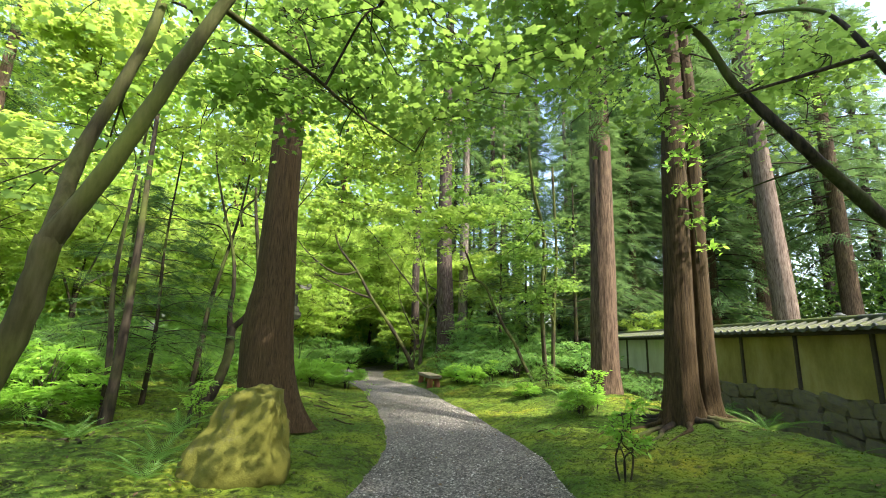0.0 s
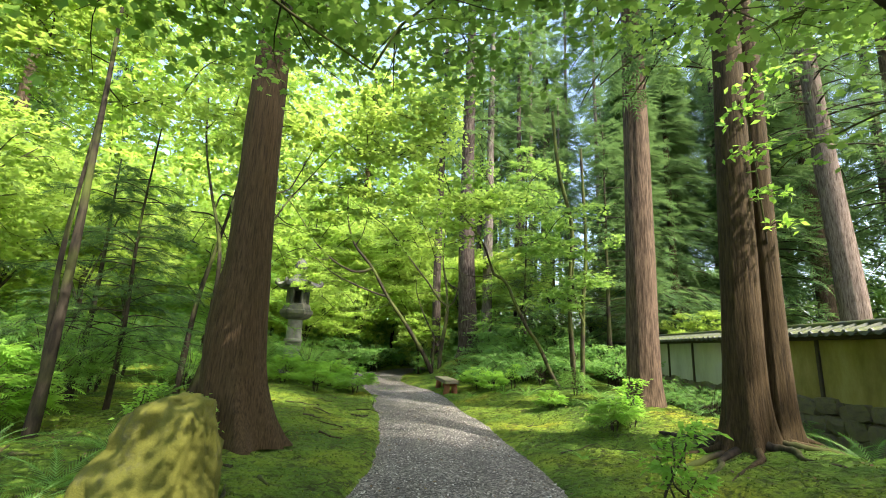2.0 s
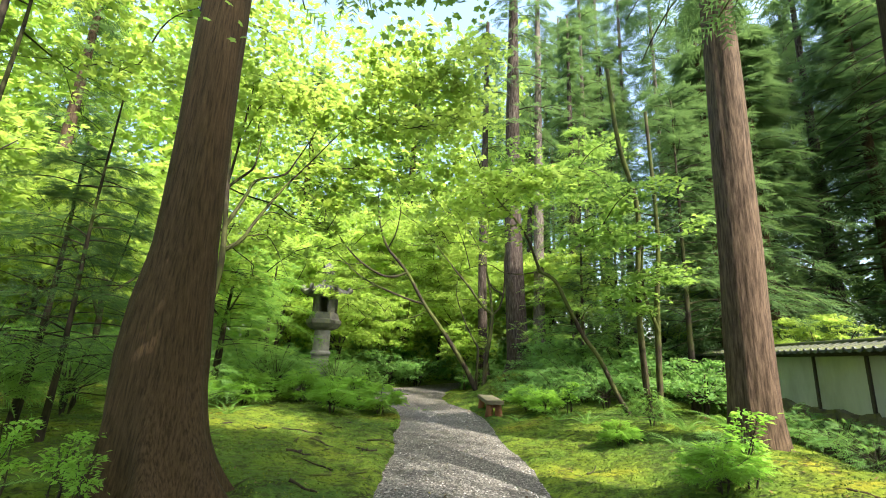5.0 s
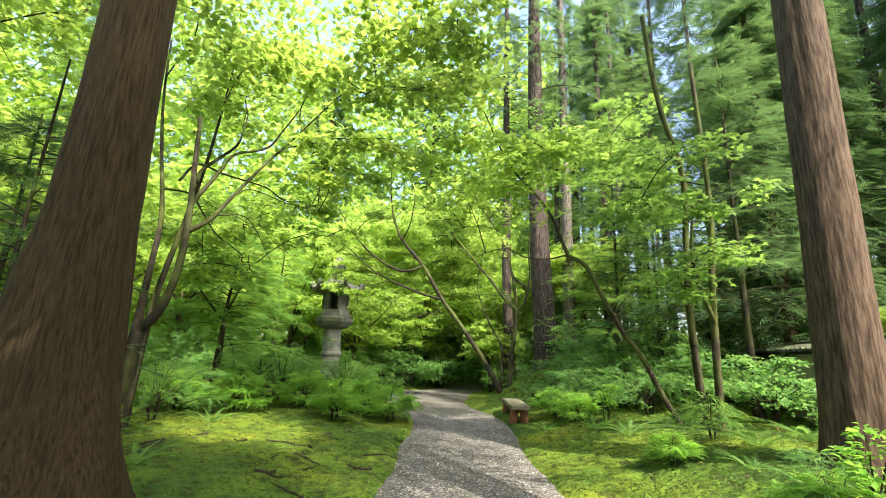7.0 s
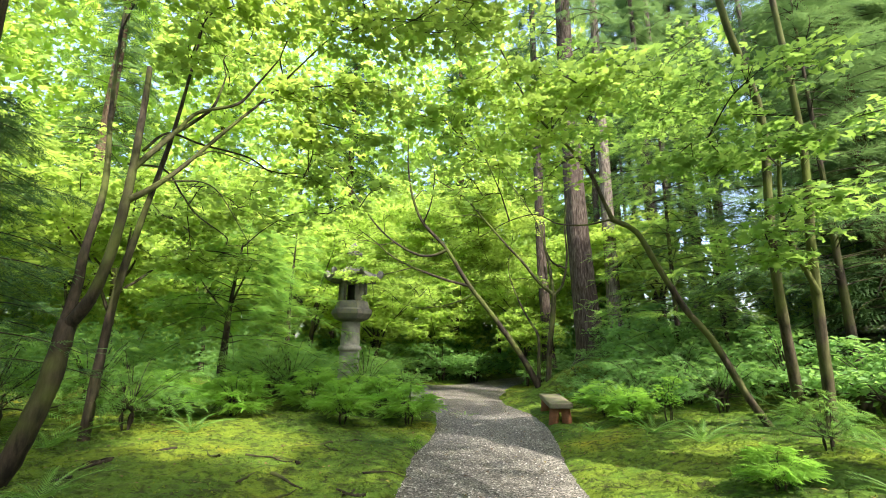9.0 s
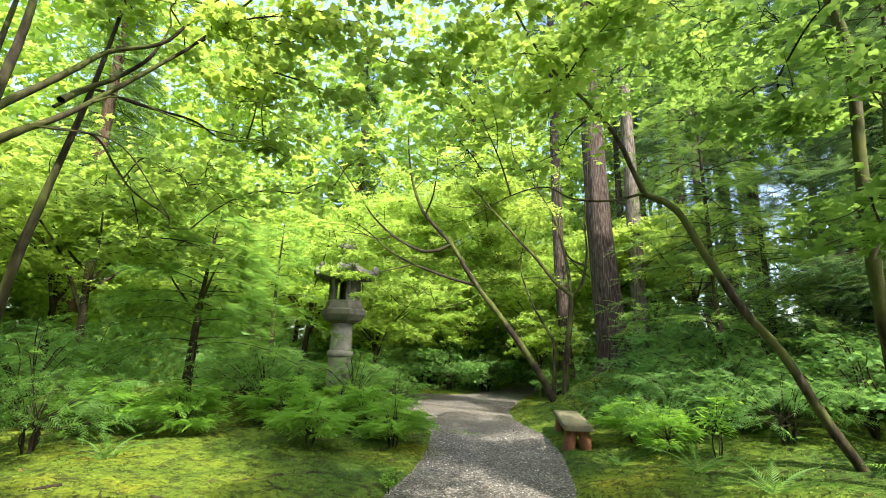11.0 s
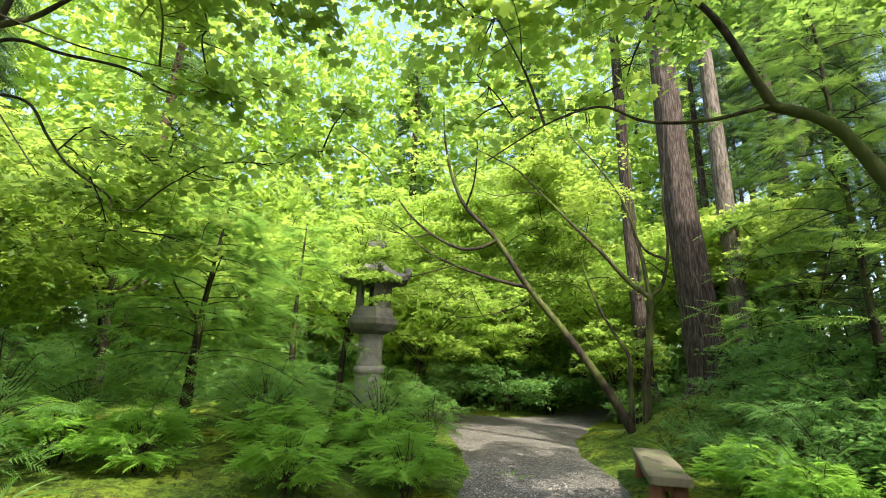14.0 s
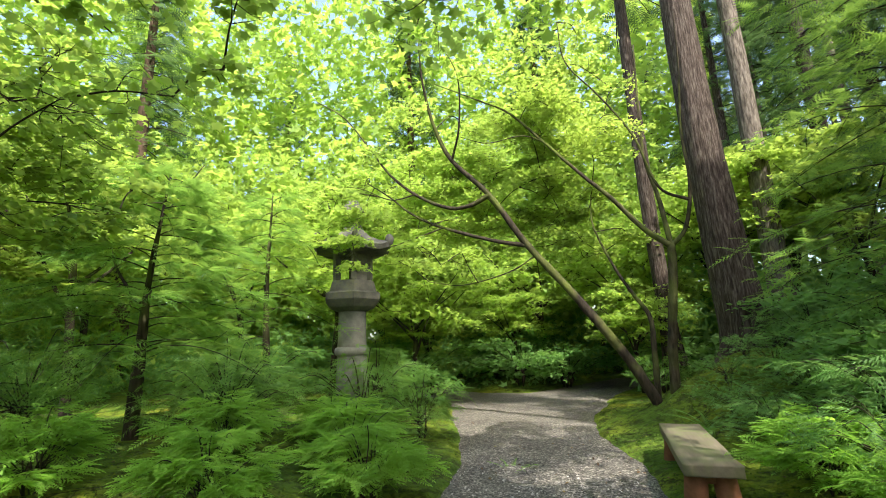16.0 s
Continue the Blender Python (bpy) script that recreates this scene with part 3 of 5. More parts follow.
hero_conifer("cedar_tree", "tall red cedar with fibrous brown bark and swollen foot in moss",
             [([(-2.62, 7.42, 0.12), (-2.66, 7.42, 0.45), (-2.74, 7.42, 0.95), (-2.80, 7.43, 1.45), (-2.81, 7.44, 1.95), (-2.79, 7.45, 2.55), (-2.83, 7.48, 3.7), (-2.87, 7.5, 5.2), (-2.90, 7.55, 7.2), (-3.0, 7.7, 11), (-3.1, 7.8, 19)], [0.43, 0.405, 0.40, 0.40, 0.375, 0.31, 0.285, 0.27, 0.235, 0.19, 0.10])],
             BARK_CEDAR, (6.4, 18.5, 2.7, 56), 1.3, 0.55)
hero_conifer("cedar_tree", "twin-stemmed red cedar with spreading roots and sunlit bark",
             [([(3.86, 7.38, 0.2), (3.87, 7.38, 0.8), (3.90, 7.4, 1.75), (3.97, 7.42, 3.2), (4.06, 7.45, 4.75), (4.15, 7.5, 6.3), (4.3, 7.7, 10), (4.5, 8, 18)], [0.29, 0.25, 0.235, 0.215, 0.20, 0.185, 0.15, 0.08]),
              ([(4.25, 7.40, 0.2), (4.26, 7.41, 0.8), (4.29, 7.43, 1.75), (4.35, 7.47, 3.2), (4.43, 7.52, 4.75), (4.52, 7.6, 6.3), (4.75, 8.1, 10), (5.0, 8.4, 17)], [0.23, 0.19, 0.17, 0.15, 0.14, 0.125, 0.10, 0.06])],
             BARK_CEDAR, (6.4, 17.5, 2.4, 74), 4.1, 0.6)
hero_conifer("fir_tree", "tall straight fir with reddish grey bark beside the wall",
             [([(3.92, 10.9, 0.3), (3.93, 10.9, 1.5), (3.98, 10.9, 4.0), (4.05, 10.9, 9.0), (4.1, 11, 20)], [0.33, 0.31, 0.29, 0.24, 0.12])],
             BARK_FIR, (7.6, 19, 2.5, 70), 7.9, 0.3)
hero_conifer("cedar_tree", "great old cedar with deeply furrowed grey-brown bark on the bank",
             [([(0.40, 23, 0.8), (0.36, 23, 1.6), (0.24, 23, 3.0), (0.06, 23, 7.0), (0.0, 23, 14), (0.0, 23, 24)], [0.56, 0.50, 0.45, 0.38, 0.30, 0.15])],
             BARK_GREY, (11.5, 23, 2.3, 44), 11.2, 0.5)
hero_conifer("fir_tree", "slender fir with pinkish grey bark behind the great cedar",
             [([(1.28, 25.5, 0.9), (1.24, 25.5, 3.0), (1.24, 25.5, 9.5), (1.25, 25.5, 22)], [0.31, 0.28, 0.23, 0.12])],
             BARK_PALE, (12, 21, 2.1, 40), 13.0, 0.3)
hero_conifer("fir_tree", "pale grey slim fir trunk rising behind the maples",
             [([(-1.35, 25, 0.8), (-1.42, 25, 3.0), (-1.5, 25, 7.0), (-1.5, 25, 20)], [0.24, 0.22, 0.2, 0.1])],
             BARK_GREY, (11, 19, 1.9, 34), 15.0, 0.3)
hero_conifer("fir_tree", "massive leaning fir with pinkish grey bark behind the wall",
             [([(13.6, 17.5, 0.3), (13.5, 17.5, 3.0), (13.2, 17.5, 10), (13.0, 17.5, 22)], [0.50, 0.43, 0.34, 0.15])],
             BARK_PINK, (9, 21, 4.0, 80), 17.0, 0.3)

# slim stems at the left of the path
maple((-4.4, 6.3, 0.15), [([(-4.4, 6.3, 0.1), (-4.38, 6.33, 1.75), (-4.5, 6.4, 4.4), (-4.7, 6.5, 7.5)], 0.085, 0.012), ([(-4.6, 6.55, 0.1), (-4.75, 6.65, 1.2), (-5.0, 6.8, 2.5), (-5.0, 6.9, 5.0), (-5.1, 6.9, 7.0)], 0.06, 0.008)],
      pad_cloud((-4.9, 6.8, 6.2), (2.2, 2.0, 1.4), 14, 1.0, 420, 1), "pair of slim dark leaning stems with high leaves", LOBED, 0.10, MAPLE, BARK_DARK, "slim_tree")
# forked maple beyond the big cedar
maple((-4.62, 9.1, 0.2), [([(-4.62, 9.1, 0.1), (-4.42, 9.2, 0.45), (-4.27, 9.3, 1.1), (-4.31, 9.4, 1.73)], 0.105, 0.085),
                          ([(-4.31, 9.4, 1.68), (-4.01, 9.4, 2.01), (-3.9, 9.45, 2.6), (-4.05, 9.6, 3.42), (-4.26, 9.75, 4.3), (-4.35, 9.8, 4.89)], 0.064, 0.03),
                          ([(-4.35, 9.4, 1.70), (-4.44, 9.5, 2.15), (-4.42, 9.5, 2.52), (-4.62, 9.7, 3.32), (-5.08, 9.9, 4.45), (-5.5, 10.1, 5.61), (-5.7, 10.2, 6.8)], 0.058, 0.015),
                          ([(-3.98, 9.52, 3.0), (-3.79, 9.7, 3.23), (-3.87, 10.1, 3.67), (-3.79, 10.7, 4.52), (-3.62, 11.0, 5.01), (-3.1, 11.5, 6.12)], 0.04, 0.01),
                          ([(-4.05, 9.6, 3.42), (-4.14, 10.1, 4.12), (-4.17, 10.4, 4.56), (-3.82, 10.7, 4.79), (-3.71, 10.9, 5.19), (-3.62, 11.2, 5.79)], 0.036, 0.01),
                          ([(-3.79, 9.75, 3.3), (-3.76, 9.9, 3.36), (-3.81, 10.5, 3.48), (-3.65, 11.0, 2.87)], 0.014, 0.004),
                          ([(-3.84, 10.2, 3.8), (-3.73, 10.4, 3.93), (-3.49, 11.0, 3.9), (-3.11, 11.5, 3.89)], 0.012, 0.004),
                          ([(-6.13, 10.90, 4.30), (-5.84, 11.30, 4.32), (-5.61, 11.50, 3.93), (-5.47, 11.70, 3.63), (-5.11, 12.00, 3.31), (-5.10, 12.05, 3.17), (-4.88, 12.20, 3.17)], 0.02, 0.006),
                          ([(-5.39, 10.60, 4.28), (-5.48, 11.00, 4.76), (-5.09, 11.30, 4.65), (-4.54, 11.70, 4.53), (-4.28, 12.00, 4.35), (-4.01, 12.30, 4.41), (-3.81, 12.40, 4.30), (-3.57, 12.60, 4.03)], 0.022, 0.006),
                          ([(-4.83, 10.40, 4.14), (-5.05, 10.70, 4.50), (-5.04, 11.00, 4.84), (-4.87, 11.20, 5.18), (-4.95, 11.40, 5.63), (-4.99, 11.50, 5.98)], 0.04, 0.012)],
      pad_cloud((-3.9, 11.0, 6.4), (2.4, 2.6, 1.2), 13, 0.8, 250, 2) + pad_cloud((-2.7, 11.6, 4.9), (0.9, 0.9, 0.7), 9, 0.6, 150, 3) + pad_cloud((-1.9, 11.2, 6.6), (1.6, 1.3, 1.1), 14, 0.75, 190, 48) + pad_cloud((-1.1, 12.3, 7.4), (1.7, 1.4, 0.9), 16, 0.8, 220, 50) + pad_cloud((-3.6, 12.7, 4.1), (1.4, 0.8, 0.8), 7, 0.55, 110, 46) + pad_cloud((-5.2, 12.4, 4.2), (1.0, 1.0, 0.7), 5, 0.7, 130, 47) + pad_cloud((-6.9, 13.1, 4.0), (1.7, 1.1, 1.1), 24, 0.7, 200, 51),
      "forked maple with sinuous dark limbs over the moss", STAR, 0.12, MAPLE, BARK_DARK)
# near maples at the start
maple((-2.15, 1.75, 0.2), [([(-2.15, 1.75, 0.1), (-2.0, 1.9, 0.9), (-1.87, 2.0, 1.46), (-1.80, 2.0, 1.92)], 0.070, 0.054),
                           ([(-1.80, 2.0, 1.9), (-1.63, 2.05, 2.3), (-1.46, 2.1, 2.78), (-1.3, 2.2, 3.33), (-1.0, 2.4, 4.3)], 0.050, 0.030),
                           ([(-1.80, 2.0, 1.9), (-1.92, 2.2, 2.41), (-1.85, 2.3, 2.9), (-1.8, 2.4, 3.44), (-1.9, 2.6, 4.4)], 0.042, 0.025),
                           ([(-1.3, 2.2, 3.33), (-1.0, 2.8, 3.35), (-0.75, 3.4, 3.35), (-0.3, 4.0, 3.3)], 0.02, 0.006),
                           ([(-1.0, 2.4, 4.3), (-0.7, 3.4, 5.0), (-0.3, 4.6, 5.4), (0.3, 6.0, 5.6)], 0.035, 0.012),
                           ([(-1.9, 2.6, 4.4), (-2.2, 3.8, 5.1), (-2.2, 5.2, 5.5), (-1.8, 6.4, 5.6)], 0.03, 0.012)],
      # the last cloud hangs out of view, added to dapple the rock with shade
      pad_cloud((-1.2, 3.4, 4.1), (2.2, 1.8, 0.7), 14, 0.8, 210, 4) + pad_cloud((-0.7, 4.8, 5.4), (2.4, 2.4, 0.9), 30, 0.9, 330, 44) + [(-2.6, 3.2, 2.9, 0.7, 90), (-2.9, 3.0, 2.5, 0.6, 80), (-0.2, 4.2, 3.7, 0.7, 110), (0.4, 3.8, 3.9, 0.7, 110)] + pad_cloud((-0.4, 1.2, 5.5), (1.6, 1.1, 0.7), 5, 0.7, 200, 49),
      "slender moss-stained maple with a curved forked stem", STAR, 0.095, MAPLE_SHADED, BARK_MOSSY)
maple((5.0, 3.4, 0.5), [([(5.0, 3.4, 0.4), (4.8, 3.7, 1.8), (4.06, 4.0, 2.85), (3.4, 4.0, 3.55), (3.0, 4.2, 4.28), (2.7, 4.4, 5.1), (2.2, 5.2, 5.9), (1.8, 6.2, 6.2)], 0.085, 0.02),
                        ([(4.8, 3.7, 1.8), (4.7, 3.9, 3.4), (4.3, 4.0, 4.54), (4.1, 4.4, 5.4), (3.6, 5.4, 6.0)], 0.05, 0.015),
                        ([(4.3, 4.0, 4.54), (3.37, 4.0, 4.2), (2.28, 4.0, 3.83)], 0.03, 0.008)],
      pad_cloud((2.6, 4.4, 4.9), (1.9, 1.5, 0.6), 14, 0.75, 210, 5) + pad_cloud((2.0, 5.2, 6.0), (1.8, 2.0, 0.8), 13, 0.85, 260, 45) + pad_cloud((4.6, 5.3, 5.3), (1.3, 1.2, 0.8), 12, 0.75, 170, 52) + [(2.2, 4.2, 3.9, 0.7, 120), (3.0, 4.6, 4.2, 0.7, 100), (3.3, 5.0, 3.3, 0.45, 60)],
      "maple limb reaching over from beside the wall", STAR, 0.10, MAPLE_SHADED)
# leaning maple and slim stems on the right bank
maple((2.96, 14.2, 0.45), [([(2.96, 14.2, 0.35), (2.62, 14.1, 0.95), (2.28, 14.0, 1.65), (1.96, 13.9, 2.1), (1.62, 13.8, 2.75), (1.35, 13.7, 3.3), (0.98, 13.6, 3.53)], 0.055, 0.040),
                           ([(1.02, 13.6, 3.5), (0.90, 13.52, 3.8), (0.72, 13.4, 4.25), (0.42, 13.3, 4.7), (0.08, 13.1, 5.05), (-0.2, 12.9, 5.5), (-0.5, 12.6, 6.2)], 0.036, 0.012),
                           ([(1.02, 13.6, 3.52), (0.6, 13.4, 3.40), (0.2, 13.25, 3.42), (-0.1, 13.1, 3.55), (-0.5, 13.0, 3.45), (-0.95, 12.9, 3.2)], 0.018, 0.005)],
      pad_cloud((-0.2, 12.8, 5.5), (2.0, 1.6, 0.8), 16, 0.8, 260, 6) + [(-0.8, 12.8, 4.4, 0.6, 100), (0.3, 13.2, 4.4, 0.6, 90), (-1.4, 13.6, 4.6, 0.7, 110), (-1.2, 14.1, 4.3, 0.6, 90), (-1.9, 14.4, 4.5, 0.6, 90), (-0.5, 14.3, 4.3, 0.6, 90), (-0.1, 14.6, 4.6, 0.6, 90)],
      "leaning maple with a kinked bare stem and sunlit scar", STAR, 0.12, MAPLE_SUNLIT, BARK_MAPLE)
maple((3.3, 14.2, 0.5), [([(3.3, 14.2, 0.4), (3.12, 13.8, 2.0), (3.07, 13.6, 3.23), (3.13, 13.5, 4.87), (2.7, 13, 6.3), (2.5, 12.8, 8)], 0.075, 0.04)],
      # second cloud of pads is added to shade the far path
      pad_cloud((2.7, 13.3, 5.0), (1.3, 1.2, 2.0), 10, 0.65, 240, 7) + pad_cloud((1.9, 15.0, 6.5), (2.0, 1.9, 0.9), 12, 0.8, 280, 71), "slim straight mossy maple on the bank", LOBED, 0.10, MAPLE_SHADED, BARK_MOSSY)
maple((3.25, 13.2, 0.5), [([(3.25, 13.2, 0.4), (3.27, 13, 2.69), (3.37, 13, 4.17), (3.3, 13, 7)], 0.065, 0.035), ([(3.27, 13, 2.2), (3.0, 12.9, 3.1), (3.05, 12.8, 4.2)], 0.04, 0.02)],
      pad_cloud((3.3, 12.8, 3.9), (1.1, 1.2, 2.2), 11, 0.55, 180, 8), "slim mossy stem with layered leaves by the wall end", LOBED, 0.10, MAPLE_SHADED, BARK_MOSSY)
# leaning maples over the path by the bench
maple((-1.05, 20.2, 0.2), [([(-1.0, 20.25, 0.05), (-1.08, 20.2, 0.33), (-1.59, 19.99, 1.34), (-2.34, 19.78, 2.45), (-3.08, 19.57, 3.46), (-3.72, 19.36, 4.55), (-4.45, 19.14, 5.42), (-4.72, 18.93, 6.15), (-4.78, 18.72, 6.75), (-4.76, 18.51, 7.32), (-4.67, 18.3, 7.99)], 0.115, 0.012),
                           ([(-3.72, 19.36, 4.54), (-4.15, 19.26, 4.37), (-4.65, 19.16, 4.41), (-5.4, 19.07, 4.84), (-6.05, 18.98, 5.44), (-6.58, 18.88, 6.19), (-7.35, 18.79, 7.21), (-8.32, 18.69, 7.98)], 0.055, 0.010),
                           ([(-3.02, 19.57, 3.39), (-3.76, 19.44, 3.6), (-4.92, 19.33, 4.06), (-5.6, 19.22, 4.45), (-6.17, 19.11, 4.95), (-6.78, 19.0, 5.41)], 0.05, 0.010),
                           ([(-4.86, 19.34, 4.04), (-5.44, 19.2, 3.89), (-6.3, 19.05, 3.74), (-7.04, 18.9, 3.83)], 0.024, 0.006),
                           ([(-2.89, 19.62, 3.2), (-3.44, 19.47, 2.9), (-4.42, 19.33, 2.73), (-5.17, 19.2, 2.86)], 0.018, 0.005),
                           ([(-4.45, 19.14, 5.42), (-4.1, 18.9, 6.0), (-3.9, 18.6, 6.9), (-4.1, 18.4, 7.6)], 0.03, 0.008),
                           ([(-5.4, 19.07, 4.84), (-5.9, 18.8, 4.75), (-6.6, 18.5, 5.1), (-7.4, 18.3, 5.2)], 0.018, 0.005)],
      pad_cloud((-4.6, 21.0, 5.6), (2.9, 1.3, 1.7), 50, 0.75, 620, 9) + pad_cloud((-7.2, 20.4, 5.2), (1.6, 0.9, 1.4), 22, 0.7, 560, 92) + [(-3.6, 18.9, 7.0, 0.7, 420), (-5.2, 18.6, 6.6, 0.7, 420), (-6.3, 18.5, 5.9, 0.6, 380), (-4.1, 18.8, 3.3, 0.45, 200), (-5.6, 18.7, 3.3, 0.5, 260)] + [(-5.6, 16.6, 3.45, 0.42, 340), (-5.75, 16.9, 3.95, 0.45, 360), (-4.95, 16.6, 3.75, 0.45, 460), (-4.8, 16.5, 3.25, 0.36, 320), (-5.25, 16.7, 4.15, 0.5, 460), (-4.65, 16.4, 2.8, 0.3, 170), (-5.3, 16.6, 3.3, 0.36, 240), (-5.6, 17.0, 3.75, 0.5, 260), (-4.7, 16.8, 3.7, 0.5, 240), (-5.95, 16.9, 4.5, 0.5, 240), (-4.3, 17.6, 3.3, 0.5, 260), (-4.0, 17.9, 2.9, 0.4, 200)], "leaning dark-stemmed maple arching over the path", LOBED, 0.068, MAPLE_SUNLIT, BARK_DARK)
maple((-0.75, 20.3, 0.25), [([(-0.86, 20.3, 0.1), (-0.85, 20.3, 0.51), (-0.78, 20.27, 1.5), (-0.64, 20.23, 2.48), (-0.58, 20.2, 3.18)], 0.095, 0.07),
                            ([(-0.58, 20.2, 3.12), (-0.97, 20.06, 3.48), (-1.46, 19.91, 4.15), (-1.9, 19.77, 4.66), (-2.58, 19.63, 5.52), (-3.21, 19.49, 6.29), (-3.79, 19.34, 6.7), (-4.86, 19.2, 7.44)], 0.058, 0.010),
                            ([(-0.58, 20.2, 3.12), (-0.69, 20.3, 4.08), (-0.85, 20.4, 4.95), (-0.84, 20.5, 6.21), (-0.79, 20.6, 7.54)], 0.05, 0.015),
                            ([(-0.58, 20.2, 3.12), (-0.3, 20.16, 3.44), (-0.14, 20.12, 4.23), (-0.15, 20.08, 5.2), (-0.03, 20.04, 6.39), (0.03, 20.0, 7.54)], 0.045, 0.012),
                            ([(-0.2, 20.12, 3.9), (-0.63, 19.94, 4.19), (-0.91, 19.78, 5.2), (-1.39, 19.62, 6.1), (-1.92, 19.46, 6.96), (-1.96, 19.3, 7.78)], 0.032, 0.008),
                            ([(-1.19, 20.4, 0.1), (-1.15, 20.4, 0.53), (-1.12, 20.43, 1.31), (-1.13, 20.47, 1.92), (-1.38, 20.5, 2.37), (-1.68, 20.53, 2.96), (-1.99, 20.57, 3.82), (-1.99, 20.6, 4.44)], 0.07, 0.012),
                            ([(-2.58, 19.63, 5.52), (-2.9, 19.3, 5.6), (-3.5, 19.0, 5.5), (-4.0, 18.8, 5.7)], 0.018, 0.005)],
      pad_cloud((-2.5, 20.7, 6.7), (1.7, 1.4, 1.6), 30, 0.75, 500, 10) + pad_cloud((-2.6, 21.4, 4.2), (1.5, 0.8, 1.0), 18, 0.6, 420, 93), "upright forked maple with a twisted dark stem behind the bench", LOBED, 0.07, MAPLE, BARK_MAPLE)
# hemlocks with flat layered boughs
def hemlock(base, stem, r0, z0, z1, reach, count, leaf, label, per=44, size=0.2, forks=()):
    """A stem with nearly level boughs, each a flat feathery layer of small sprays."""
    tree = thing("hemlock_tree", label, "tree", "", base)
    b = np.array(base)
    me, p = limb_mesh("trunk", [np.array(q_) - b for q_ in stem], r0, 0.012, BARK_DARK, 12, 6, 0.12)
    part("trunk", me, tree)
    for pts, ra in forks:
        part("limb", limb_mesh("limb", [np.array(q_) - b for q_ in pts], ra, 0.008, BARK_DARK, 8, 5, 0.12)[0], tree)
    tubes, pos, along = [], [], []
    for i in range(count):
        h = z0 + (z1 - z0) * (i + rng.random()) / count
        f_ = (h - z0) / (z1 - z0)
        a = 2.4 * i + rng.normal(0, 0.6)
        d = np.array([math.cos(a), math.sin(a), 0])
        side = np.array([-d[1], d[0], 0])
        L = reach * (1 - 0.7 * f_) * (0.65 + 0.5 * rng.random())
        s = np.linspace(0, 1, 8)
        c_ = np.array([np.interp(h - b[2], p[:, 2], p[:, 0]), np.interp(h - b[2], p[:, 2], p[:, 1]), h - b[2]])
        bow, lift = rng.normal(0, 0.14), 0.28 + rng.normal(0, 0.12)
        P = c_ + np.outer(s * L, d) + np.outer(bow * s * s * L, side) + np.outer((lift * s - 0.4 * s * s) * L, (0, 0, 1))
        tubes.append(tube(P, 0.003 + 0.009 * (1 - s), 4))
        for k in range(per):
            u = 0.18 + 0.82 * rng.random() ** 0.8
            sg = 1 if k % 2 else -1
            w = 0.42 * L * (1.12 - u) * rng.random()
            q_ = np.array([np.interp(u, s, P[:, j]) for j in range(3)])
            pos.append(q_ + side * sg * w + d * 0.35 * w + np.array((0, 0, -0.12 * w + rng.normal(0, 0.012))))
            along.append(d * 0.8 + side * sg * 0.75 + np.array((0, 0, -0.3 * rng.random())))
    v, f = join(tubes)
    part("bough", tri_mesh("bough", v, f, BARK_DARK), tree)
    part("crown", leaves("crown", FINE_FROND, np.array(pos), size, leaf, (0, 0, 1), 0.34, np.array(along)), tree)
    return tree


hemlock((-7.7, 14.8, 0.2), [(-7.7, 14.8, 0.1), (-7.65, 14.8, 1.9), (-7.6, 14.8, 2.8), (-7.45, 14.9, 4.6)], 0.115, 1.5, 4.5, 2.3, 46, HEMLOCK, "dark-stemmed hemlock with flat feathery layers", 84, 0.29,
        [([(-7.63, 14.8, 2.4), (-7.15, 14.6, 3.0), (-6.75, 14.5, 3.5)], 0.035), ([(-7.65, 14.8, 2.2), (-8.25, 14.6, 2.9), (-8.65, 14.6, 3.4)], 0.035)])
hemlock((-7.7, 17.2, 0.2), [(-7.7, 17.2, 0.1), (-7.65, 17, 2.6), (-7.6, 17, 4.8)], 0.10, 1.6, 4.7, 2.0, 34, HEMLOCK, "small hemlock behind the shrubs", 44, 0.26)
# next two take NEEDLE: its darker green puts shade into their colour
hemlock((-6.4, 8.9, 0.2), [(-6.4, 8.9, 0.1), (-6.35, 9.0, 2.0), (-6.5, 9.1, 4.8)], 0.08, 1.1, 4.6, 2.0, 40, NEEDLE, "young hemlock with flat dark sprays", 50, 0.22)
hemlock((-5.35, 8.5, 0.2), [(-5.35, 8.5, 0.1), (-5.3, 8.5, 1.6), (-5.45, 8.6, 3.2), (-5.4, 8.6, 5.2)], 0.05, 1.2, 4.2, 1.7, 34, NEEDLE, "young hemlock with dark layered sprays over the moss", 48, 0.21)
hemlock((4.9, 16.3, 0.4), [(4.9, 16.3, 0.3), (4.88, 16.3, 3.0), (4.9, 16.3, 9.5)], 0.13, 2.6, 9.4, 2.6, 96, NEEDLE, "dark hemlock with drooping layered sprays by the wall end", 50, 0.28)
hemlock((2.5, 18.5, 0.9), [(2.5, 18.5, 0.8), (2.45, 18.5, 3.0), (2.5, 18.5, 9.6)], 0.10, 1.9, 9.4, 2.3, 92, MAPLE_SHADED, "dark young hemlock with drooping sprays on the bank", 46, 0.27)
hemlock((3.9, 20.6, 1.0), [(3.9, 20.6, 0.9), (3.9, 20.6, 4.0), (3.95, 20.6, 10.6)], 0.11, 2.0, 10.4, 2.6, 92, NEEDLE, "tall dark hemlock behind the bank shrubs", 46, 0.3)
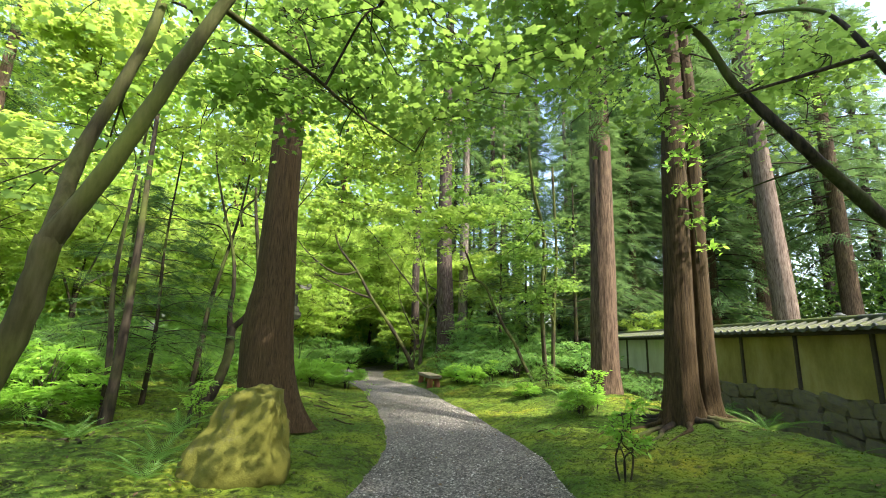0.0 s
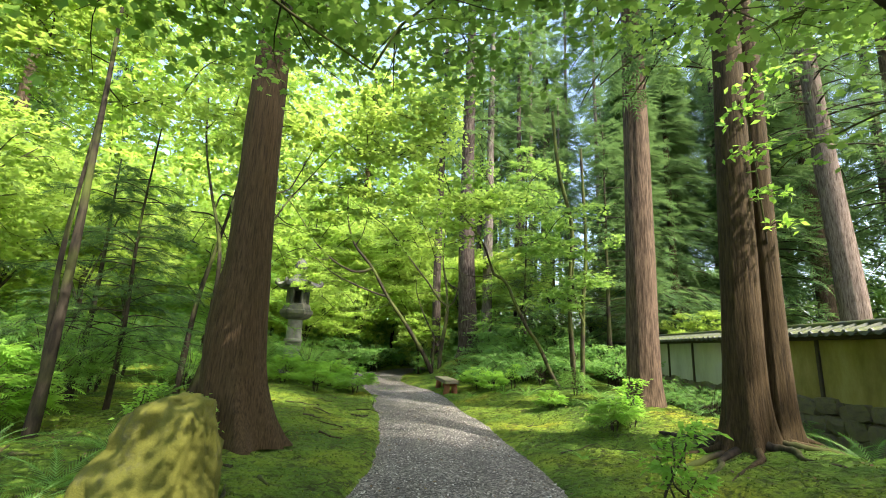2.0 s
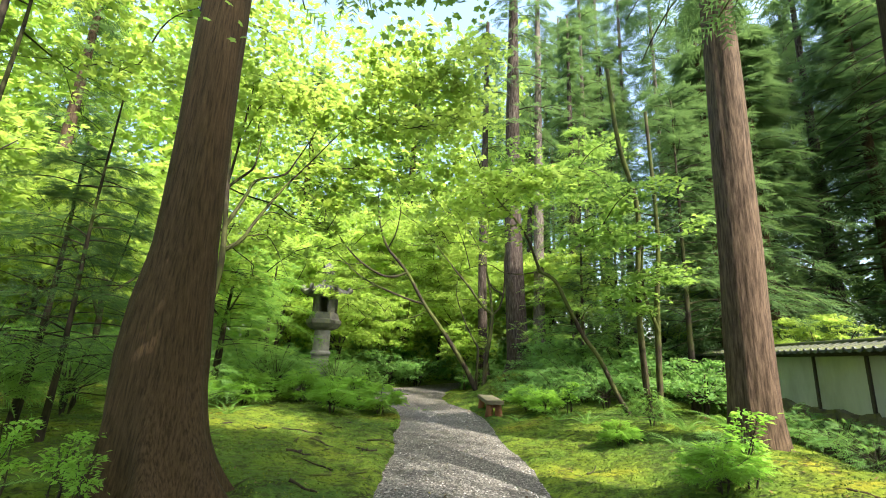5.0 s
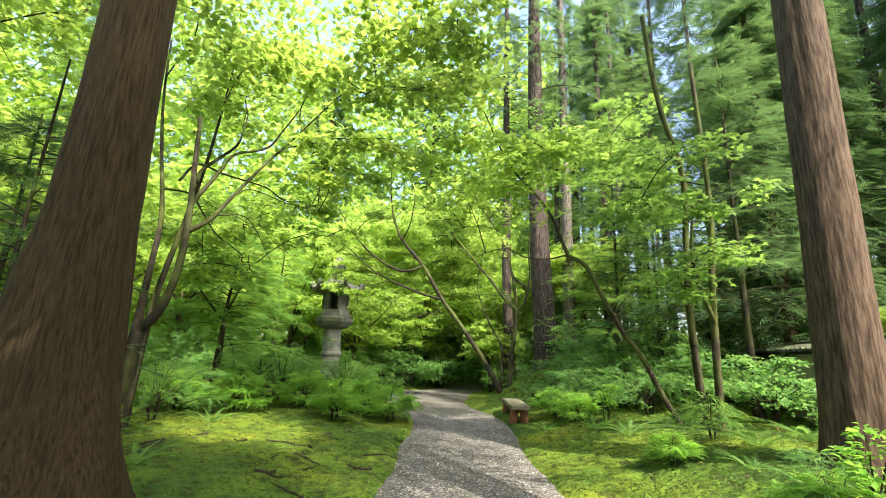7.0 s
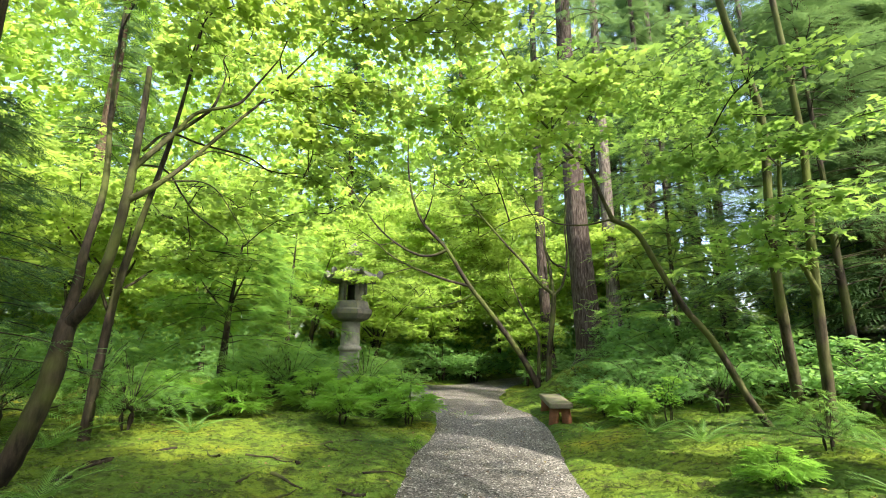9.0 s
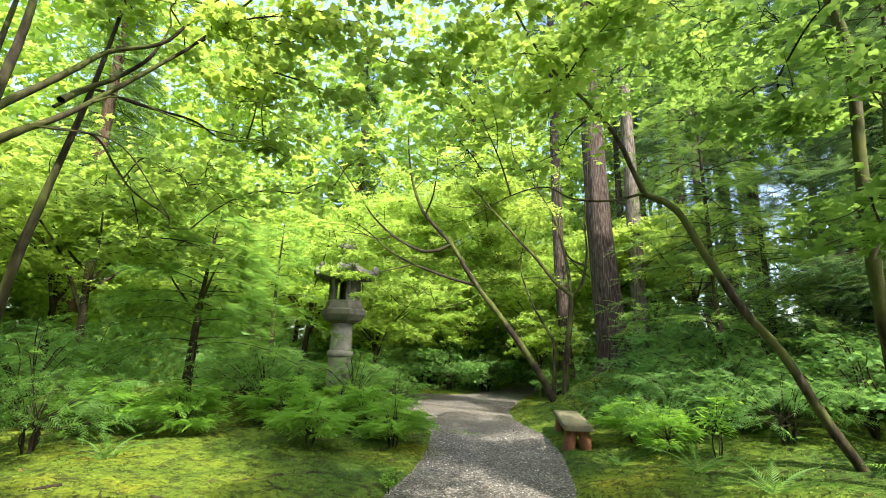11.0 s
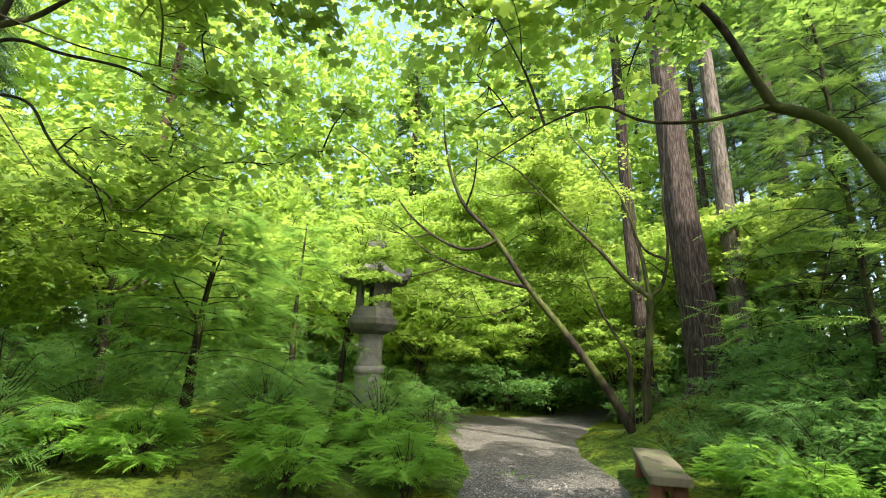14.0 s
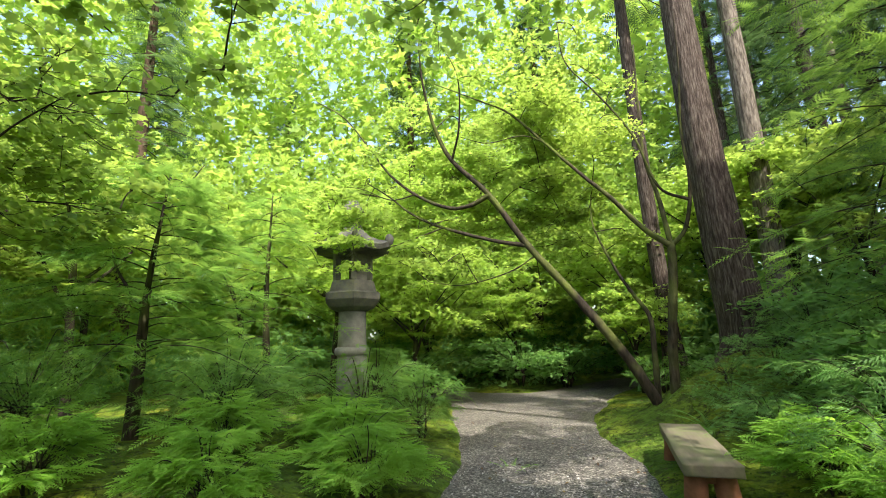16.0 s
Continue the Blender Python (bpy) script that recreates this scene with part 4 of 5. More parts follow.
maple((-5.6, 10.6, 0.2), [([(-5.6, 10.6, 0.1), (-5.45, 10.6, 2.2), (-5.1, 10.8, 4.6), (-5.0, 11, 7.0)], 0.075, 0.01)],
      pad_cloud((-5.2, 10.9, 6.4), (1.4, 1.2, 0.9), 10, 0.7, 170, 16), "slim leaning maple stem among the hemlocks", STAR, 0.12, MAPLE, BARK_DARK)
maple((4.35, 7.25, 0.3), [([(4.30, 7.33, 3.0), (4.15, 7.15, 3.9), (4.0, 7.0, 4.8)], 0.014, 0.005)],
      [(4.05, 6.95, 4.2, 0.35, 70), (4.15, 7.0, 3.6, 0.3, 60), (3.95, 6.9, 4.7, 0.4, 80), (4.2, 6.95, 5.2, 0.4, 80), (4.35, 7.0, 3.2, 0.25, 40)], "leafy climbing shoots hanging on the cedar trunk", SMALL, 0.11, SHRUB, BARK_DARK, "climbing_plant", 0.7, 3)


# ---- background trees, some unseen and added for shade: prototypes and their copies ----
def conifer(seed, height, z0, reach, r, bark, label, name="fir_tree", size=0.7, count=90, per=17):
    tree = thing(name, label, "tree", "tall conifers")
    line = [(0, 0, 0), (0.02, 0, 1.2), (0.05, 0.05, height * 0.4), (0.0, 0.1, height)]
    part("trunk", big_trunk((0, 0, 0), line, [r, 0.88 * r, 0.7 * r, 0.08], bark, seed, 0.35, 6, 20, 0.06), tree)
    bo, cr = needle_crown(lambda h: (0.03, 0.04, h), z0, height - 0.3, reach, count, NEEDLE, per, 0.4, size)
    part("bough", bo, tree)
    part("crown", cr, tree)
    return tree


def spread_maple(seed, height, rad, label, leaf, size, pads, n):
    r = np.random.default_rng(seed)
    limbs = [([(0, 0, -0.1), (0.1, 0.05, height * 0.25), (0.2, 0.1, height * 0.5)], 0.11, 0.07)]
    for i in range(5):
        a = 2 * math.pi * (i + 0.5 * r.random()) / 5
        d = np.array([math.cos(a), math.sin(a), 0])
        limbs.append(([np.array((0.15, 0.08, height * (0.3 + 0.04 * i))), d * rad * 0.3 + np.array((0, 0, height * 0.55)), d * rad * 0.75 + np.array((0, 0, height * (0.7 + 0.2 * r.random())))], 0.05, 0.012))
    return maple((0, 0, 0), limbs, pad_cloud((0, 0, height * 0.68), (rad, rad, height * 0.32), pads, 0.9, n, seed), label, TRI, size, leaf, BARK_DARK, "maple_tree", 0.45, 2, "background maples")


def place(ob, spots):
    """Copies of a thing at (x, y, turn, scale); the first spot takes the thing itself."""
    for i, (x, y, turn, s) in enumerate(spots):
        m = pose(x, y, ground_z(x, y) - 0.03, 0, 0, turn)
        o = ob
        if i:
            o = copy_thing(ob, m)
        else:
            ob.matrix_basis = m
        o.scale = (s, s, s)


far_a = conifer(21, 24, 5.0, 3.6, 0.42, BARK_FIR, "tall fir with drooping dark boughs")
far_b = conifer(22, 27, 8.0, 3.2, 0.36, BARK_GREY, "tall bare-stemmed grey conifer")
far_c = conifer(23, 17, 1.2, 3.4, 0.26, BARK_CEDAR, "dense dark conifer with boughs to the ground", "cedar_tree", 0.62, 170, 26)
# (9.4, -0.6), (4.6, -6.2), (11.6, -1.2) are unseen, added to shade the foreground
place(far_a, [(17.5, 19, 10, 1), (9.4, -0.6, 33, 0.9), (4.6, -6.2, 250, 0.9), (11.6, -1.2, 70, 1.0), (16, 22, 70, 1.0), (11, 29, 130, 1), (22, 30, 300, 1.1), (-16, 33, 20, 1), (-22, 20, 90, 1), (-9, 38, 150, 1.1), (30, 22, 45, 1.1), (-13, 3, 75, 1), (-9, -7, 10, 1), (8, -9, 190, 1), (27, 40, 15, 1.15), (-30, 34, 15, 1.15)])
place(far_b, [(3.2, 29, 0, 0.8), (6.2, 35, 60, 0.9), (2.2, 38, 120, 1), (8.6, 40, 180, 0.9), (0.8, 33, 240, 0.7), (12, 36, 300, 1), (15, 42, 30, 1), (5, 45, 80, 1), (17, 32, 140, 0.9), (20, 37, 10, 1), (13, 24, 200, 0.8), (21, 24, 260, 0.9), (25, 33, 320, 1), (9, 23.5, 50, 0.75), (-3, 46, 100, 1), (28, 28, 75, 1), (24, 18, 15, 0.95), (31, 30, 215, 1)])
# (8.6, -1.5) and (5.3, -5.4) are unseen, added as shade for the first metres
place(far_c, [(10.2, 22.5, 200, 0.9), (9.5, 26, 20, 1.0), (12.5, 20.5, 280, 1.0), (8.6, -1.5, 15, 0.72), (5.3, -5.4, 190, 0.72), (10, -6.5, 60, 0.9), (6.6, 18.4, 80, 0.72), (8.5, 19.5, 150, 0.8), (-18, 12, 30, 0.9)])
far_d = conifer(24, 25, 13.0, 2.2, 0.17, BARK_PALE, "slim pale conifer trunk in the bright woods", "fir_tree", 0.7, 46, 15)
# firs never in view, added to shade the start of the path
shade_fir = conifer(25, 21, 8.0, 4.0, 0.34, BARK_FIR, "unseen dense fir with spreading boughs, added beyond the wall for shade", "fir_tree", 0.52, 76, 22)
place(shade_fir, [(7.4, 0.0, 80, 1.0), (6.2, -5.2, 150, 1.0)])
rt = np.random.default_rng(77)
place(far_d, [(2.5 + 26 * rt.random(), 30 + 15 * rt.random(), 360 * rt.random(), 0.75 + 0.5 * rt.random()) for _ in range(34)])
# these maples carry their sunlight in the lighter leaf colour
mp_a = spread_maple(31, 6.0, 2.9, "maple with layered leaves in sunlit yellow-green colour", MAPLE_SUNLIT, 0.18, 60, 150)
mp_b = spread_maple(32, 6.5, 3.0, "bright green maple with layered leaves", MAPLE, 0.18, 64, 150)
place(mp_a, [(-9.5, 20.5, 0, 1), (-6.0, 28.0, 120, 1.0), (-2.6, 27.5, 20, 0.95), (-8.3, 23.6, 140, 0.8), (-6.9, 20.8, 33, 0.7), (0.2, 27.0, 50, 0.95), (-6.6, 26.4, 60, 0.6), (-2.2, 25.0, 200, 0.55), (1.8, 28.5, 10, 0.9), (-0.2, 29.5, 90, 1.0)])
# (4.5, 0.4) and (3.4, -2.0) are unseen, added to shade the front ground
place(mp_b, [(-10.5, 8.2, 40, 0.95), (-14, 10, 100, 1.2), (-7.9, 4.0, 200, 0.8), (-18, 17.5, 300, 1.2), (-11, 24.6, 220, 1.0), (6.9, 26.5, 30, 0.9), (-5.2, 33, 0, 1.2), (-4.5, -3, 0, 1.0), (4.5, -4.5, 90, 1.0), (4.5, 0.4, 30, 0.85), (3.4, -2.0, 130, 0.95), (1.0, -5.5, 20, 1.1), (-9.0, 32, 50, 1.3), (7.9, 16.5, 150, 0.42), (3.2, 26.4, 200, 0.95), (-12, 4, 250, 1.0), (-12.5, 15.5, 240, 1.05), (-16, 22, 180, 1.2), (-12, 29, 75, 1.3), (-15, 26.5, 10, 1.3), (-18.5, 13, 70, 1.3)])


# ---- woods beyond, uncountable ----
def far_woods(name, label, leaf, a0, a1, r0, r1, top, n, size, gaps, seed):
    r = np.random.default_rng(seed)
    a = np.radians(a0 + (a1 - a0) * r.random(n))
    d = r0 + (r1 - r0) * r.random(n)
    h = top * r.random(n) ** 1.25
    lump = np.sin(a * 31 + 3 * np.sin(d * 0.3)) * np.sin(h * 0.9 + a * 17) + 0.5 * np.sin(a * 83 + h * 1.7)
    ok = lump > gaps
    a, d, h = a[ok], d[ok], h[ok]
    x, y = d * np.sin(a), 8 + d * np.cos(a)
    ok = (path_distance(x, y) > 0.35) | (h > 3.2)
    x, y, h = x[ok], y[ok], h[ok]
    p = np.stack([x, y, h + land(x, y)], -1)
    tagged(new(name, leaves(name, TRI, p, size, leaf, (0, -0.3, 0.8), 0.6)), label, "woods", "", "stuff")


# the thicket's sunlight is put in by the yellower leaf
far_woods("far_woods", "thicket behind the garden in sunlit yellow-green leaf colour", MAPLE_SUNLIT, -100, -4, 22, 34, 11, 70000, 0.30, -0.35, 1)
far_woods("far_woods", "green thicket of leaves far behind", MAPLE, -110, 8, 30, 46, 17, 70000, 0.42, -0.3, 2)
far_woods("far_woods", "dark green conifer thicket beyond the wall", NEEDLE, 18, 100, 24, 48, 14, 70000, 0.40, -0.15, 3)
# yellower leaf colour paints the distant sun glow into the treetops
far_woods("far_treetops", "tall treetops in sunlit leaf colour closing the clearing", MAPLE_SUNLIT, -110, 2, 26, 46, 28, 95000, 0.6, -0.4, 8)
far_woods("far_thicket", "shaded green thicket low between the conifer trunks", HEMLOCK, -112, 80, 23, 38, 5.5, 76000, 0.27, -0.6, 5)
far_woods("undergrowth", "low green undergrowth under the distant trees", BROAD, -110, 100, 17, 32, 1.9, 50000, 0.22, -0.6, 4)


# ---- shrubs ----
def shrub(seed, height, rad, stems, n, shape, size, leaf, label, name="shrub", jitter=0.45, group="garden shrubs"):
    r = np.random.default_rng(seed)
    bush = thing(name, label, "shrub", group)
    tubes, pos, along = [], [], []
    legs = [np.array((0.07 * math.cos(2.1 * k + r.random()), 0.07 * math.sin(2.1 * k + r.random()), 0)) for k in range(3)]
    for i in range(stems):
        a = 2 * math.pi * (i + r.random()) / stems
        d = np.array([math.cos(a), math.sin(a), 0])
        reach = rad * (0.25 + 0.85 * r.random())
        h = height * (0.45 + 0.65 * r.random()) * (1.15 - 0.35 * reach / rad)
        leg = legs[i % 3]
        P = spline([leg, leg * 1.7 + np.array((0, 0, 0.28 * height)), d * reach * 0.45 + np.array((0, 0, h * 0.75)), d * reach * 0.8 + np.array((0, 0, h)), d * reach * 1.05 + np.array((0, 0, h * 0.97))], 4)
        tubes.append(tube(P, np.linspace(0.012, 0.003, len(P)), 4))
        side = np.array([-d[1], d[0], 0])
        for j in range(n):
            u = 0.45 + 0.55 * r.random() ** 0.7
            k = P[min(len(P) - 1, int(u * len(P)))]
            w = r.normal(0, 0.16) * rad
            pos.append(k + side * w + np.array((0, 0, r.normal(0, 0.03) - 0.2 * abs(w))) + d * r.normal(0, 0.07))
            along.append(d + side * np.sign(w) * 0.9)
    v, f = join(tubes)
    part("stem", tri_mesh("stem", v, f, BARK_DARK), bush)
    part("crown", leaves("crown", shape, np.array(pos), size, leaf, (0, 0, 1), jitter, np.array(along)), bush)
    return bush


sh_a = shrub(41, 0.88, 0.72, 24, 44, LEAF_SPRAY, 0.20, SHRUB, "bright green fine-leaved shrub on bare thin stems", "shrub", 0.24)
sh_b = shrub(42, 1.0, 0.95, 30, 100, SMALL, 0.088, BROAD, "dark green broad-leaved shrub")
sh_c = shrub(43, 1.1, 1.0, 24, 18, FINE_FROND, 0.26, FERN, "feathery green shrub with soft sprays")
sh_e = shrub(45, 1.05, 1.0, 22, 18, FINE_FROND, 0.24, BROAD, "dark feathery evergreen shrub on the bank")
sh_d = shrub(44, 1.05, 0.42, 6, 60, SMALL, 0.085, SHRUB, "slender sapling with bright leaves on thin stems", "sapling", 0.35, "saplings in the moss")
place(sh_d, [(2.1, 5.35, 0, 0.95), (3.0, 9.0, 60, 0.8), (-2.95, 6.75, 100, 0.6), (-2.6, 6.65, 170, 0.5), (-3.4, 6.6, 20, 0.7), (1.7, 15.0, 50, 0.8), (-1.95, 12.9, 80, 0.3)])
place(sh_a, [(-3.75, 13.75, 0, 0.75), (-2.95, 14.9, 60, 0.78), (-3.9, 15.6, 120, 0.82), (-5.0, 14.6, 180, 0.85), (-5.6, 13.1, 240, 0.8), (-6.6, 12.6, 20, 0.8), (-4.9, 16.2, 80, 0.72), (1.15, 15.5, 140, 0.6), (0.7, 16.6, 200, 0.7), (2.7, 8.9, 70, 0.5), (-5.4, 6.4, 300, 1.1), (2.2, 11.6, 33, 0.42)])
place(sh_c, [(-5.9, 7.9, 0, 1.2), (-6.8, 6.5, 70, 1.3), (-7.3, 10.4, 130, 1.2), (-5.8, 11.3, 200, 0.9), (-8.3, 12.4, 260, 1.3), (-6.2, 15.4, 320, 1.1), (-5.2, 17.2, 30, 1.1), (-7.2, 16.0, 90, 1.2), (-7.9, 8.3, 150, 1.4), (-9.2, 10.5, 210, 1.4), (-4.3, 17.6, 33, 0.8), (-9.6, 14.0, 15, 1.4), (-6.9, 19.5, 75, 1.2), (2.9, 12.4, 20, 0.5)] + [(x, y, a, s_) for x, y, a, s_ in ((-3.2, 23.0, 0, 1.3), (-4.6, 22.8, 60, 1.4), (-1.5, 23.7, 120, 0.9), (-6.0, 22.2, 200, 1.3), (-5.4, 24.0, 260, 1.6), (-3.9, 24.4, 300, 1.6), (-7.4, 22.0, 20, 1.4)) if path_distance(x, y) > 0.3])
place(sh_e, [(0.45, 17.9, 10, 0.6), (4.75, 9.9, 40, 0.55), (5.1, 11.2, 130, 0.65), (4.7, 12.2, 220, 0.6), (5.2, 8.8, 300, 0.45), (5.3, 12.9, 60, 0.7), (3.2, 10.2, 200, 0.35), (0.0, 19.2, 70, 0.5), (0.9, 19.4, 140, 0.6), (1.4, 21.0, 250, 0.7), (0.35, 18.6, 15, 0.5), (-0.05, 20.1, 95, 0.45), (0.6, 20.2, 160, 0.5), (0.25, 21.5, 330, 0.45), (0.85, 22.3, 210, 0.5), (1.5, 17.2, 320, 0.95), (2.6, 15.5, 45, 0.9), (1.2, 16.4, 100, 0.7), (2.3, 17.4, 160, 1.1), (1.3, 21.6, 30, 0.95), (2.1, 19.0, 280, 1.2), (0.7, 16.9, 215, 0.45)])
place(sh_b, [(1.5, 18.3, 0, 0.9), (1.9, 20.0, 60, 1.1), (2.2, 16.4, 120, 0.85), (2.4, 18.6, 240, 1.4), (3.9, 16.4, 80, 1.4), (3.6, 19.2, 140, 1.6), (2.8, 21.4, 200, 1.7), (4.4, 14.3, 260, 1.1), (1.6, 23.4, 320, 1.5), (-1.6, 27.0, 10, 1.6), (-6.2, 26.0, 70, 1.7), (-5.0, 27.0, 130, 1.6), (-8.0, 27.5, 190, 1.8), (-7.0, 20.6, 250, 1.3), (-8.6, 21.8, 310, 1.5), (4.6, 21.6, 100, 1.8), (-10.5, 22.5, 160, 1.6), (-9.9, 18.4, 220, 1.5)])

# ---- the garden wall ----
def box(bm, lo, hi, bev=0.0):
    r = bmesh.ops.create_cube(bm, size=1)
    for vtx in r["verts"]:
        vtx.co = Vector([(lo[i] + hi[i]) / 2 + vtx.co[i] * (hi[i] - lo[i]) for i in range(3)])
    if bev:
        bmesh.ops.bevel(bm, geom=list({e for vtx in r["verts"] for e in vtx.link_edges}), offset=bev, segments=2, affect="EDGES", profile=0.6)
    return r["verts"]


WX, WY0, WY1, STONE_TOP, EAVE = 6.0, -7.6, 20.2, 0.92, 1.91
wall = tagged(new("wall_east"), "plastered garden wall with rubble base and mossy tiled roof", "wall", "", "structure")
bm = bmesh.new()
box(bm, (WX + 0.06, WY0, -0.2), (WX + 0.30, WY1, STONE_TOP))
bm_part("stone_core", bm, RUBBLE, wall)
bay, y, k = 1.39, WY1, 0
while y > WY0 + 0.2:
    lo = max(WY0, y - bay)
    bm = bmesh.new()
    box(bm, (WX + 0.03, lo + 0.03, STONE_TOP), (WX + 0.27, y - 0.03, EAVE - 0.06))
    bm_part("panel", bm, PALE if y > 11.2 else PLASTER, wall, "pale clean plaster panel" if y > 11.2 else "ochre plaster panel stained green")
    bm = bmesh.new()
    box(bm, (WX - 0.005, lo - 0.03, STONE_TOP - 0.05), (WX + 0.29, lo + 0.03, EAVE - 0.06), 0.008)
    bm_part("post", bm, POST_WOOD, wall)
    y, k = y - bay, k + 1
bm = bmesh.new()
box(bm, (WX - 0.005, WY1 - 0.045, STONE_TOP - 0.3), (WX + 0.29, WY1 + 0.06, EAVE - 0.06), 0.008)
bm_part("post", bm, POST_WOOD, wall)
bm = bmesh.new()
box(bm, (WX - 0.06, WY0, EAVE - 0.06), (WX + 0.36, WY1 + 0.1, EAVE + 0.02), 0.006)
bm_part("wall_plate", bm, POST_WOOD, wall)
# roof body: a low prism
bm = bmesh.new()
ends = []
for yy in (WY0, WY1 + 0.2):
    ends.append([bm.verts.new((WX + dx, yy, EAVE + dz)) for dx, dz in ((-0.22, 0.0), (-0.22, 0.03), (0.15, 0.16), (0.52, 0.03), (0.52, 0.0))])
for i in range(5):
    bm.faces.new((ends[0][i], ends[0][(i + 1) % 5], ends[1][(i + 1) % 5], ends[1][i]))
bm.faces.new(ends[0])
bm.faces.new(ends[1][::-1])
bmesh.ops.recalc_face_normals(bm, faces=bm.faces)
bm_part("roof", bm, TILE, wall, "mossy dark tile roof")
bm = bmesh.new()
r = bmesh.ops.create_cone(bm, cap_ends=True, segments=12, radius1=0.055, radius2=0.055, depth=WY1 - WY0 + 0.2)
bmesh.ops.transform(bm, matrix=pose(WX + 0.15, (WY0 + WY1) / 2 + 0.1, EAVE + 0.175, 90), verts=bm.verts)
bm_part("ridge", bm, TILE, wall, "rounded mossy ridge", True)


def half_tile(length, rad):
    """A barrel tile running down the slope along x, open below."""
    v, f = [], []
    for i in range(3):
        for j in range(6):
            a = math.pi * j / 5
            v.append((length * i / 2, rad * math.cos(a), rad * (1 + 0.06 * i) * math.sin(a)))
    for i in range(2):
        for j in range(5):
            f.append((i * 6 + j, i * 6 + j + 1, (i + 1) * 6 + j + 1, (i + 1) * 6 + j))
    return mesh_of("tile", v, f, TILE)


def tile_end_mesh(rad):
    v = [(0, 0, 0.01)] + [(0, rad * 1.08 * math.cos(a), rad * 1.08 * math.sin(a)) for a in np.linspace(0, math.pi, 7)]
    v += [(x - 0.03, y_, z) for x, y_, z in v]
    f = [(0, i, i + 1) for i in range(1, 7)] + [(8, i + 9, i + 8) for i in range(1, 7)] + [(i, i + 8, i + 9, i + 1) for i in range(1, 7)]
    return mesh_of("tile_end", v, f, TILE_END, False)


def pan_tile_mesh():
    """The hanging scallop between two barrel tiles."""
    v, f = [], []
    for i in range(7):
        u = i / 6 - 0.5
        v += [(0, 0.165 * u, 0.005), (0, 0.165 * u, -0.04 * (1 - (2 * u) ** 2) - 0.012), (-0.025, 0.165 * u, -0.04 * (1 - (2 * u) ** 2) - 0.012), (-0.025, 0.165 * u, 0.005)]
    for i in range(6):
        for j in range(3):
            f.append((4 * i + j, 4 * i + j + 1, 4 * i + j + 5, 4 * i + j + 4))
    return mesh_of("tile_scallop", v, f, TILE_END, False)


barrel, barrel_end, scallop = half_tile(0.37, 0.036), tile_end_mesh(0.036), pan_tile_mesh()
y = WY0 + 0.15
while y < WY1 + 0.15:
    o = part("tile", barrel, wall)
    o.matrix_basis = pose(WX + 0.13, y, EAVE + 0.155, 0, 19.4, 180)
    o = part("tile_end", barrel_end, wall)
    o.matrix_basis = pose(WX - 0.222, y, EAVE + 0.028)
    o = part("tile_scallop", scallop, wall)
    o.matrix_basis = pose(WX - 0.222, y + 0.11, EAVE + 0.03)
    y += 0.22


def stone_mesh(seed):
    """A rough squared stone, about one unit each way, proud toward minus x."""
    r = np.random.default_rng(seed)
    bm = bmesh.new()
    bmesh.ops.create_cube(bm, size=1)
    bmesh.ops.subdivide_edges(bm, edges=bm.edges[:], cuts=1, use_grid_fill=True)
    for vtx in bm.verts:
        c_ = vtx.co
        corner = sum(abs(q_) > 0.4 for q_ in c_)
        vtx.co = Vector([q_ * (0.86 if corner > 2 else 0.95 if corner == 2 else 1.03) + 0.12 * (r.random() - 0.5) for q_ in c_])
    me = bpy.data.meshes.new("stone")
    bm.to_mesh(me)
    bm.free()
    me.materials.append(RUBBLE)
    return me


stone_meshes = [stone_mesh(s) for s in range(7)]
rs = np.random.default_rng(5)
z = -0.16
for row, hgt in enumerate((0.30, 0.29, 0.26, 0.25)):
    y = -2.0 - 0.1 * row
    while y < WY1 - 0.1:
        w = 0.22 + 0.38 * rs.random()
        o = part("stone", stone_meshes[rs.integers(7)], wall)
        o.matrix_basis = pose(WX + 0.05, y + w / 2, z + hgt / 2 + 0.06 * (rs.random() - 0.5), 26 * (rs.random() - 0.5), 0, 5 * (rs.random() - 0.5)) @ Matrix.Diagonal((0.19 + 0.08 * rs.random(), w * 0.98, hgt * (0.92 + 0.2 * rs.random()), 1))
        y += w
    z += hgt

# globe lamp beyond the wall
lamp = thing("garden_lamp", "white glass globe lamp on a slim dark post behind the wall", "lamp", "", (7.25, 8.15, ground_z(7.25, 8.15)))
bm = bmesh.new()
bmesh.ops.create_uvsphere(bm, u_segments=24, v_segments=14, radius=0.13)
bmesh.ops.transform(bm, matrix=pose(0, 0, 2.02), verts=bm.verts)
bm_part("globe", bm, GLOBE, lamp, "white glass globe", True)
bm = bmesh.new()
bmesh.ops.create_cone(bm, cap_ends=True, segments=14, radius1=0.035, radius2=0.03, depth=1.95)
bmesh.ops.transform(bm, matrix=pose(0, 0, 0.92), verts=bm.verts)
bm_part("pole", bm, LAMP_METAL, lamp, "", True)
bm = bmesh.new()
bmesh.ops.create_cone(bm, cap_ends=True, segments=18, radius1=0.08, radius2=0.06, depth=0.07)
bmesh.ops.transform(bm, matrix=pose(0, 0, 1.89), verts=bm.verts)
bm_part("collar", bm, LAMP_METAL, lamp)
bm = bmesh.new()
bmesh.ops.create_cone(bm, cap_ends=True, segments=18, radius1=0.10, radius2=0.03, depth=0.05)
bmesh.ops.transform(bm, matrix=pose(0, 0, 2.155), verts=bm.verts)
bm_part("cap", bm, LAMP_METAL, lamp)

# ---- standing rock ----
bm = bmesh.new()
bmesh.ops.create_icosphere(bm, subdivisions=5, radius=1)
